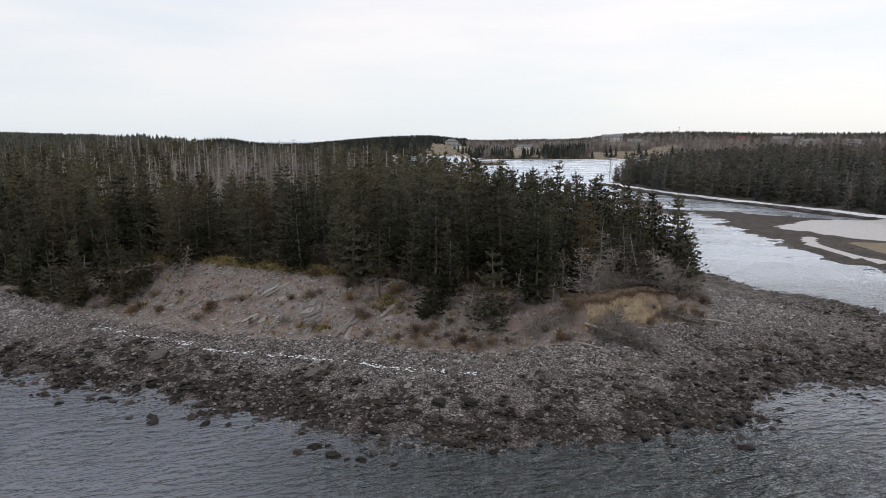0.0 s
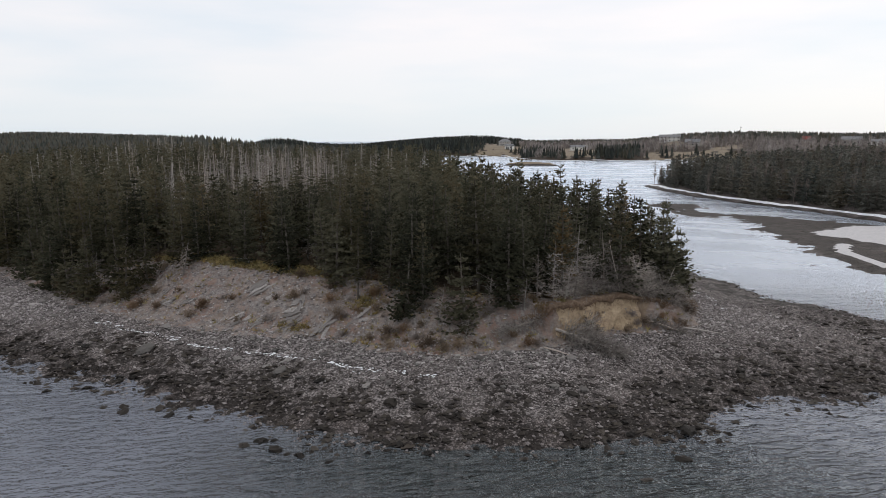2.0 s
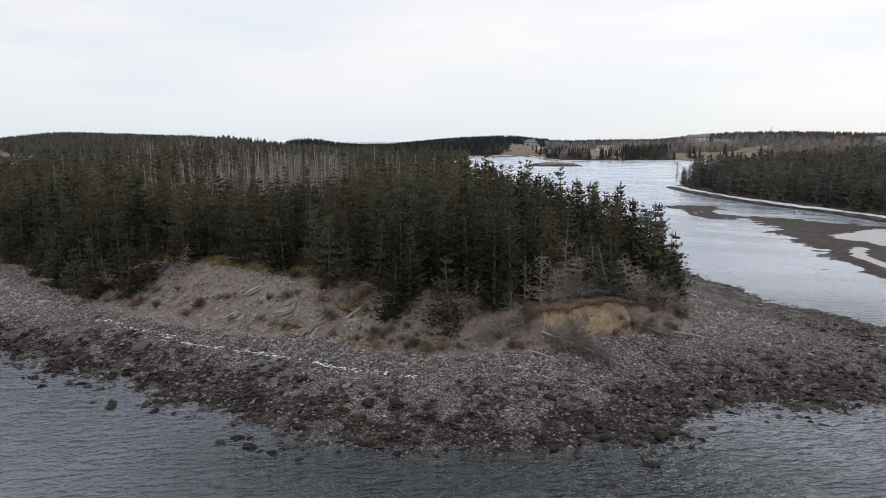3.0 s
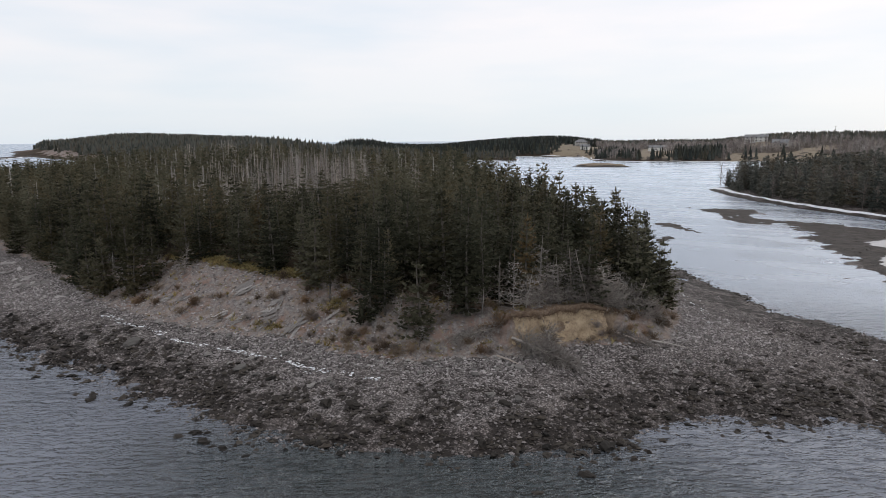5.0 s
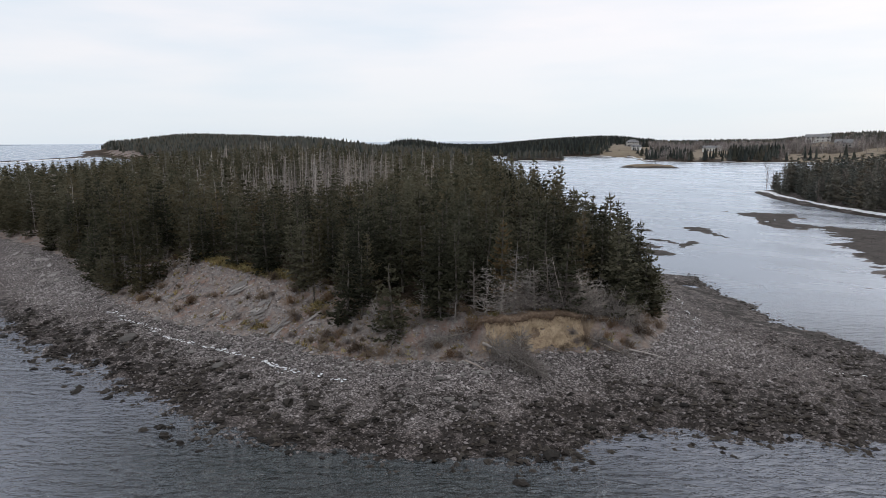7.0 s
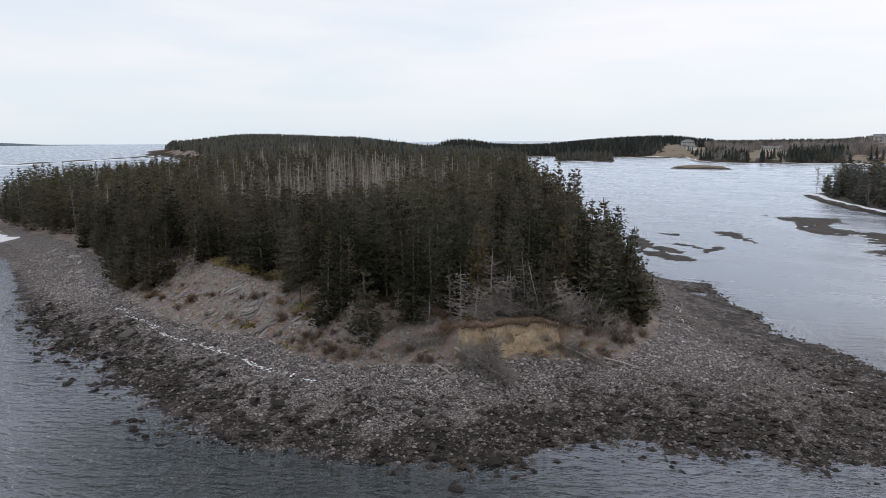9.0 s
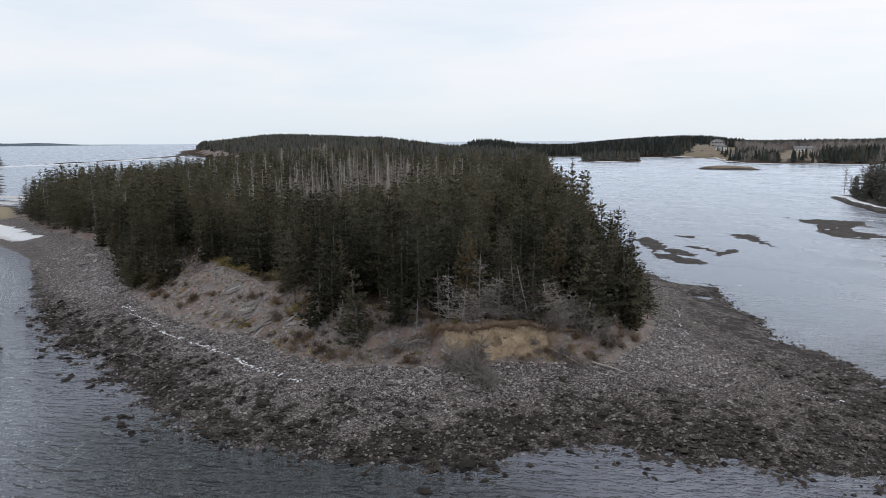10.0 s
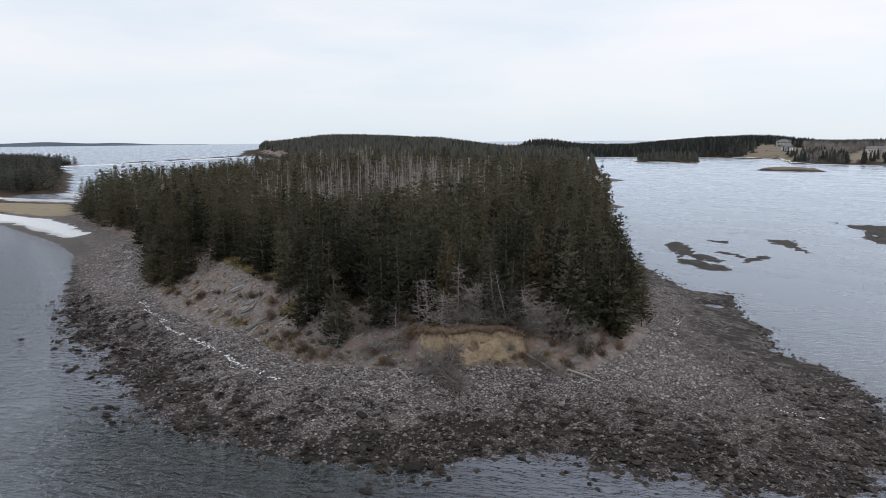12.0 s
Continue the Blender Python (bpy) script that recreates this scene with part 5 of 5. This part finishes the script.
def inland(target):
    """Places along the bluff's edge at that distance inside the foot."""
    d = np.array(target, float) + 0 * eu
    for _ in range(6):
        d += 0.8 * (target - lie(soft_x + enx * d, soft_y + eny * d)[2]["f"])
    return soft_x + enx * d, soft_y + eny * d


def strip(name, rings, material, label):
    """A skin through rows of points."""
    k_, m_ = len(rings), len(rings[0])
    v = np.concatenate(rings)
    i_ = (np.arange(k_ - 1)[:, None] * m_ + np.arange(m_ - 1)[None]).ravel()
    me = mesh_of(name, v, np.stack([i_, i_ + 1, i_ + m_ + 1, i_ + m_], 1), material, True)
    return tagged(new(name, me), label, "bank", kind="structure")


core = smooth(10.6, 13.6, soft_x) * smooth(22.0, 18.0, soft_x)
top_x, top_y = inland(2.5)
low_x, low_y = inland(0.9)
top_z, low_z = lie(top_x, top_y)[0], lie(low_x, low_y)[0]
rings = []
for v_ in np.linspace(-0.08, 0.92, 20):
    bulge = 0.22 + 0.16 * lumps(eu, v_ * 2.6 + 0 * eu, 0.9, 3.0) + 0.10 * lumps(eu, v_ * 2.6 + 0 * eu, 0.35, 6.0)
    talus = 0.5 * max(0.0, 0.22 - v_) * (1 + lumps(eu, 0 * eu, 1.1, 2.0))
    px_, py_ = inland(1.3 + 0.8 * v_ + 0.12 * math.sin(math.pi * min(max(v_, 0), 1)) + 0.25 - np.clip(core * (1.0 + 0.55 * lumps(eu, v_ * 2.4 + 0 * eu, 1.1, 9.0)), 0, 1.15) * (0.52 + bulge + talus))
    rings.append(np.stack([px_, py_, low_z + (top_z - low_z) * v_ - 0.12 + 0.12 * core], 1))
strip("clay_scarp", rings, CLAY, "bare tan clay face where the bluff has slipped")
rag = 0.28 * lumps(eu, 0 * eu, 1.3, 5.0) + 0.18 * lumps(eu, 0 * eu + 3, 0.45, 8.0)
rings = []
for out_, up_ in ((1.3, 0.03), (0.75, 0.10), (0.25, 0.14), (0.02, 0.06), (-0.04, -0.12), (0.06, -0.30), (0.42, -0.34)):
    px_, py_ = inland(1.38 + out_ + 0.6 * rag + 0.5 * (1 - core))
    drop = 1 + 1.3 * np.maximum(lumps(eu, 0 * eu + 7, 0.8, 2.0), 0) if up_ < 0 else 1
    rings.append(np.stack([px_, py_, top_z + up_ * drop * (0.35 + 0.65 * core) + 0.06 * lumps(eu, 0 * eu + out_ * 5, 0.3, 1.0) + 0.22 * core * lumps(eu, 0 * eu, 1.5, 4.0)], 1))
strip("turf_lip", rings, PEAT, "torn brown turf hanging over the clay face")
lip_points = np.concatenate(rings[2:6])
pick = br.integers(0, len(lip_points), 1500)
hang = np.stack([br.normal(0.25, 0.5, 1500), br.normal(-0.7, 0.5, 1500), br.normal(-0.7, 0.5, 1500)], 1)
v, f = blades(lip_points[pick] + br.normal(0, 0.05, (1500, 3)), hang / np.linalg.norm(hang, axis=1)[:, None], br.uniform(0.12, 0.42, 1500), np.full(1500, 0.035), br)
tagged(new("turf_fringe", mesh_of("turf_fringe", v, f, SHRUB_TWIG)), "torn brown roots hanging over the clay scarp", "turf", kind="stuff")

TUFT = []
for j in range(5):
    n = 14
    a, e = br.uniform(0, 2 * np.pi, n), br.uniform(0.5, 1.4, n)
    way = np.stack([np.cos(a) * np.cos(e), np.sin(a) * np.cos(e), np.sin(e) * 0.8], 1)
    TUFT.append(blades(br.normal(0, 0.05, (n, 3)) * (1, 1, 0), way, br.uniform(0.25, 0.5, n), np.full(n, 0.05), br, False))
stones("grass_tufts", br, 40000, (-46, 24, 47, 70), lambda x, y, z, c, a, u: (a["f"] > 0.2) & ((c["grassy"] > 0.16 + 0.3 * u) | ((u < np.interp(x, [-12, -4], [0.03, 0.14])) & (a["f"] < a["w"] + 1.5) & (c["sandy"] < 0.2))),
       0.7, 1.7, GRASS, "tufts of yellow dry grass on the bluff", "grass", 0.2, TUFT)


# ---- crusts of shore ice and old snow ----
def ribbon(line, width, lift, label, seed, wobble=0.35, closed=False):
    """A ragged strip of snow lying on the ground along a line."""
    rng = np.random.default_rng(seed)
    p = np.array(line + (line[:1] if closed else []), float)
    seg = np.hypot(*np.diff(p, axis=0).T)
    run = np.concatenate([[0], seg.cumsum()])
    d = np.arange(0, run[-1], max(width * 0.6, 0.5))
    x, y = np.interp(d, run, p[:, 0]), np.interp(d, run, p[:, 1])
    tx_, ty_ = np.gradient(x), np.gradient(y)
    ln = np.hypot(tx_, ty_) + 1e-9
    nx_, ny_ = -ty_ / ln, tx_ / ln
    wid = width * (0.5 + wobble * np.sin(d / width * 0.23) + wobble * rng.normal(0, 0.5, len(d)))
    wid = np.clip(wid, 0.04 * width, None)
    sides = []
    for k_ in (-0.5, 0.0, 0.5):
        px, py = x + nx_ * wid * k_, y + ny_ * wid * k_
        sides.append(np.stack([px, py, np.maximum(lie(px, py)[0], 0.0) + (lift if k_ == 0 else 0.02)], 1))
    v = np.concatenate(sides)
    m_ = len(d)
    i_ = np.arange(m_ - 1)
    f = np.concatenate([np.stack([i_, i_ + 1, i_ + m_ + 1, i_ + m_], 1), np.stack([i_ + m_, i_ + m_ + 1, i_ + 2 * m_ + 1, i_ + 2 * m_], 1)])
    return tagged(new("snow_strip", mesh_of("snow_strip", v, f, SNOW)), label, "snow", kind="stuff")


def inset(line, by):
    """The same line shifted to its left."""
    p = np.array(line, float)
    t_ = np.gradient(p, axis=0)
    t_ /= np.hypot(t_[:, 0], t_[:, 1])[:, None] + 1e-9
    return [tuple(q) for q in p + np.stack([-t_[:, 1], t_[:, 0]], 1) * by]


ribbon(inset(RIGHT_LAND[:10], 3.0), 2.0, 0.35, "old snow along the beach across the channel", 81, 0.3)
ribbon(FAR_LAND[0:16], 1.6, 0.3, "white shore ice along the far side of the bay", 82, 0.5)
ribbon(inset(WOOD_ISLET, 1.0), 2.2, 0.4, "white shore ice round the wooded islet", 83, closed=True)
ribbon(inset(SPIT, -9), 7.0, 0.4, "old snow along the lagoon side of the spit", 84)
ribbon([(-545, 330), (-420, 268), (-330, 212), (-262, 180)], 4.0, 0.4, "white shore ice round the lagoon", 85)


# ---- houses and poles of the far shore ----
def slab_box(x0, x1, y0, y1, z0, z1):
    v = np.array([(x, y, z) for z in (z0, z1) for x, y in ((x0, y0), (x1, y0), (x1, y1), (x0, y1))], float)
    f = np.array([(3, 2, 1, 0), (4, 5, 6, 7), (0, 1, 5, 4), (1, 2, 6, 5), (2, 3, 7, 6), (3, 0, 4, 7)])
    return v, f


def gable(x, y, over, z, rise, hip=0.0):
    """A pitched roof over a plan of 2x by 2y, with thickness; hip draws its ridge in."""
    X, Y = x + over, y + over
    top = [(-X, -Y, z), (X, -Y, z), (X, Y, z), (-X, Y, z), (-X + hip, 0, z + rise), (X - hip, 0, z + rise)]
    low = [(a, b, c - 0.25) for a, b, c in top]
    v = np.array(top + low, float)
    f = [(0, 1, 5), (0, 5, 4), (2, 3, 4), (2, 4, 5), (1, 2, 5), (3, 0, 4)]
    f += [(q + 6, p + 6, o + 6) for o, p, q in f[:4]] + [(11, 8, 7), (10, 6, 9)]
    for o, p in ((0, 1), (1, 2), (2, 3), (3, 0)):
        f += [(o, o + 6, p + 6), (o, p + 6, p)]
    return v, np.array(f)


def house(x, y, turn, long, deep, tall, rise, hip, wall_mat, roof_mat, windows, label, chimney=True, base=None):
    z = float(lie(np.array([x]), np.array([y]))[0][0])
    h = thing("house", label, "house", "houses of the far shore")
    h.matrix_basis = pose(x, y, z - 0.3, 0, 0, turn)
    X, Y = long / 2, deep / 2
    v, f = slab_box(-X, X, -Y, Y, -1.0, tall)
    part("wall", mesh_of("wall", v, f, wall_mat), h)
    v, f = gable(X, Y, 0.45, tall + 0.24, rise, hip)
    roof = part("roof", mesh_of("roof", v, f, roof_mat), h)
    if chimney:
        v, f = slab_box(X * 0.3, X * 0.3 + 0.8, -0.4, 0.4, tall + rise * 0.5, tall + rise + 1.0)
        part("chimney", mesh_of("chimney", v, f, ROOF_DARK), roof)
    rows = 2 if tall > 4.5 else 1
    wv, wf = slab_box(-0.55, 0.55, -0.05, 0.05, 0, 1.3)
    fv, ff = slab_box(-0.72, 0.72, -0.03, 0.03, -0.15, 1.45)
    frame_me, pane_me = mesh_of("window_frame", fv, ff, TRIM), mesh_of("pane", wv, wf, GLASS)
    for r in range(rows):
        for c in range(windows):
            win = part("window", frame_me, h)
            win.matrix_basis = pose(-X + long * (c + 0.5) / windows, -Y - 0.035, 1.1 + 2.7 * r)
            pane = part("pane", pane_me, win)
            pane.matrix_basis = pose(0, -0.04, 0)
    dv, df = slab_box(-0.5, 0.5, -0.06, 0.06, 0.2, 2.3)
    door = part("door", mesh_of("door", dv, df, ROOF_DARK), h)
    door.matrix_basis = pose(-X + long / windows, -Y - 0.07, 0)
    return h


house(10, 764, 8, 13, 10, 4.9, 2.8, 4.2, WALL_GREY, ROOF_GREY, 5, "large pale grey two-storey house with a hipped roof")
house(15, 728, -20, 9, 6, 3.2, 2.2, 0, WALL_WHITE, ROOF_GREY, 2, "small white barn with a grey gabled roof by the bay", False)
house(86, 690, 4, 17, 8, 3.2, 2.2, 0, WALL_WHITE, ROOF_GREY, 4, "long white single-storey house on a grassy slope")
house(108, 640, -8, 9, 7, 2.8, 2.0, 0, WALL_GREY, ROOF_DARK, 2, "low grey cottage among bare trees", False)
house(175, 680, -14, 20, 9, 4.8, 2.6, 0, WALL_WHITE, ROOF_GREY, 5, "long pale house on the ridge above the bay")
house(183, 628, -14, 13, 8, 3.4, 3.2, 0, WALL_GREY, ROOF_GREY, 3, "weathered grey farmhouse in a field")
house(268, 592, -20, 6, 6, 2.6, 2.6, 0, WALL_GREY, ROOF_RED, 2, "small house with a bright red roof among trees", False)
house(292, 566, -24, 14, 8, 3.6, 2.6, 0, WALL_GREY, ROOF_GREY, 3, "grey bungalow on the wooded ridge")
house(306, 548, -24, 14, 8, 3.2, 2.2, 0, WALL_WHITE, ROOF_GREY, 3, "white bungalow on the wooded ridge")
house(330, 530, -28, 11, 7, 3.2, 2.2, 0, WALL_WHITE, ROOF_GREY, 2, "small white house on the wooded ridge", False)


def utility_pole(x, y):
    z = float(lie(np.array([x]), np.array([y]))[0][0])
    pole = thing("utility_pole", "grey wooden utility pole with one crossarm", "utility pole", "utility poles")
    pole.matrix_basis = pose(x, y, z, 0, 0, 30)
    v, f = tapered([(0, 0, -0.5), (0, 0, 12)], [0.22, 0.16], 6)
    part("post", mesh_of("post", v, f, POLE_WOOD), pole)
    v, f = slab_box(-1.3, 1.3, -0.1, 0.1, 11.0, 11.25)
    part("crossarm", mesh_of("crossarm", v, f, POLE_WOOD), pole)


utility_pole(236, 659)
utility_pole(70, 700)

# far coast on the horizon, its distance haze painted as blue
ca = np.radians(np.linspace(49.0, 80.0, 160))
cr = 4500.0
ch = np.clip((ca - ca[0]) / 0.12, 0.12, 1) * (17 + 5 * np.sin(ca * 19) + 3 * np.sin(ca * 67))


def arc(r, z):
    return np.stack([-r * np.sin(ca), r * np.cos(ca), z + 0 * ca], 1)


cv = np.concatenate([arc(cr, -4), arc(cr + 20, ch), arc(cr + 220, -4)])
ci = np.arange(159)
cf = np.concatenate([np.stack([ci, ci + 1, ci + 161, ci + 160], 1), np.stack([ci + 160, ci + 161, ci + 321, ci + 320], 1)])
tagged(new("backdrop", mesh_of("backdrop", cv, cf, COAST_HAZY, True)), "low wooded coast on the horizon, coloured blue for haze", "coast", kind="structure")
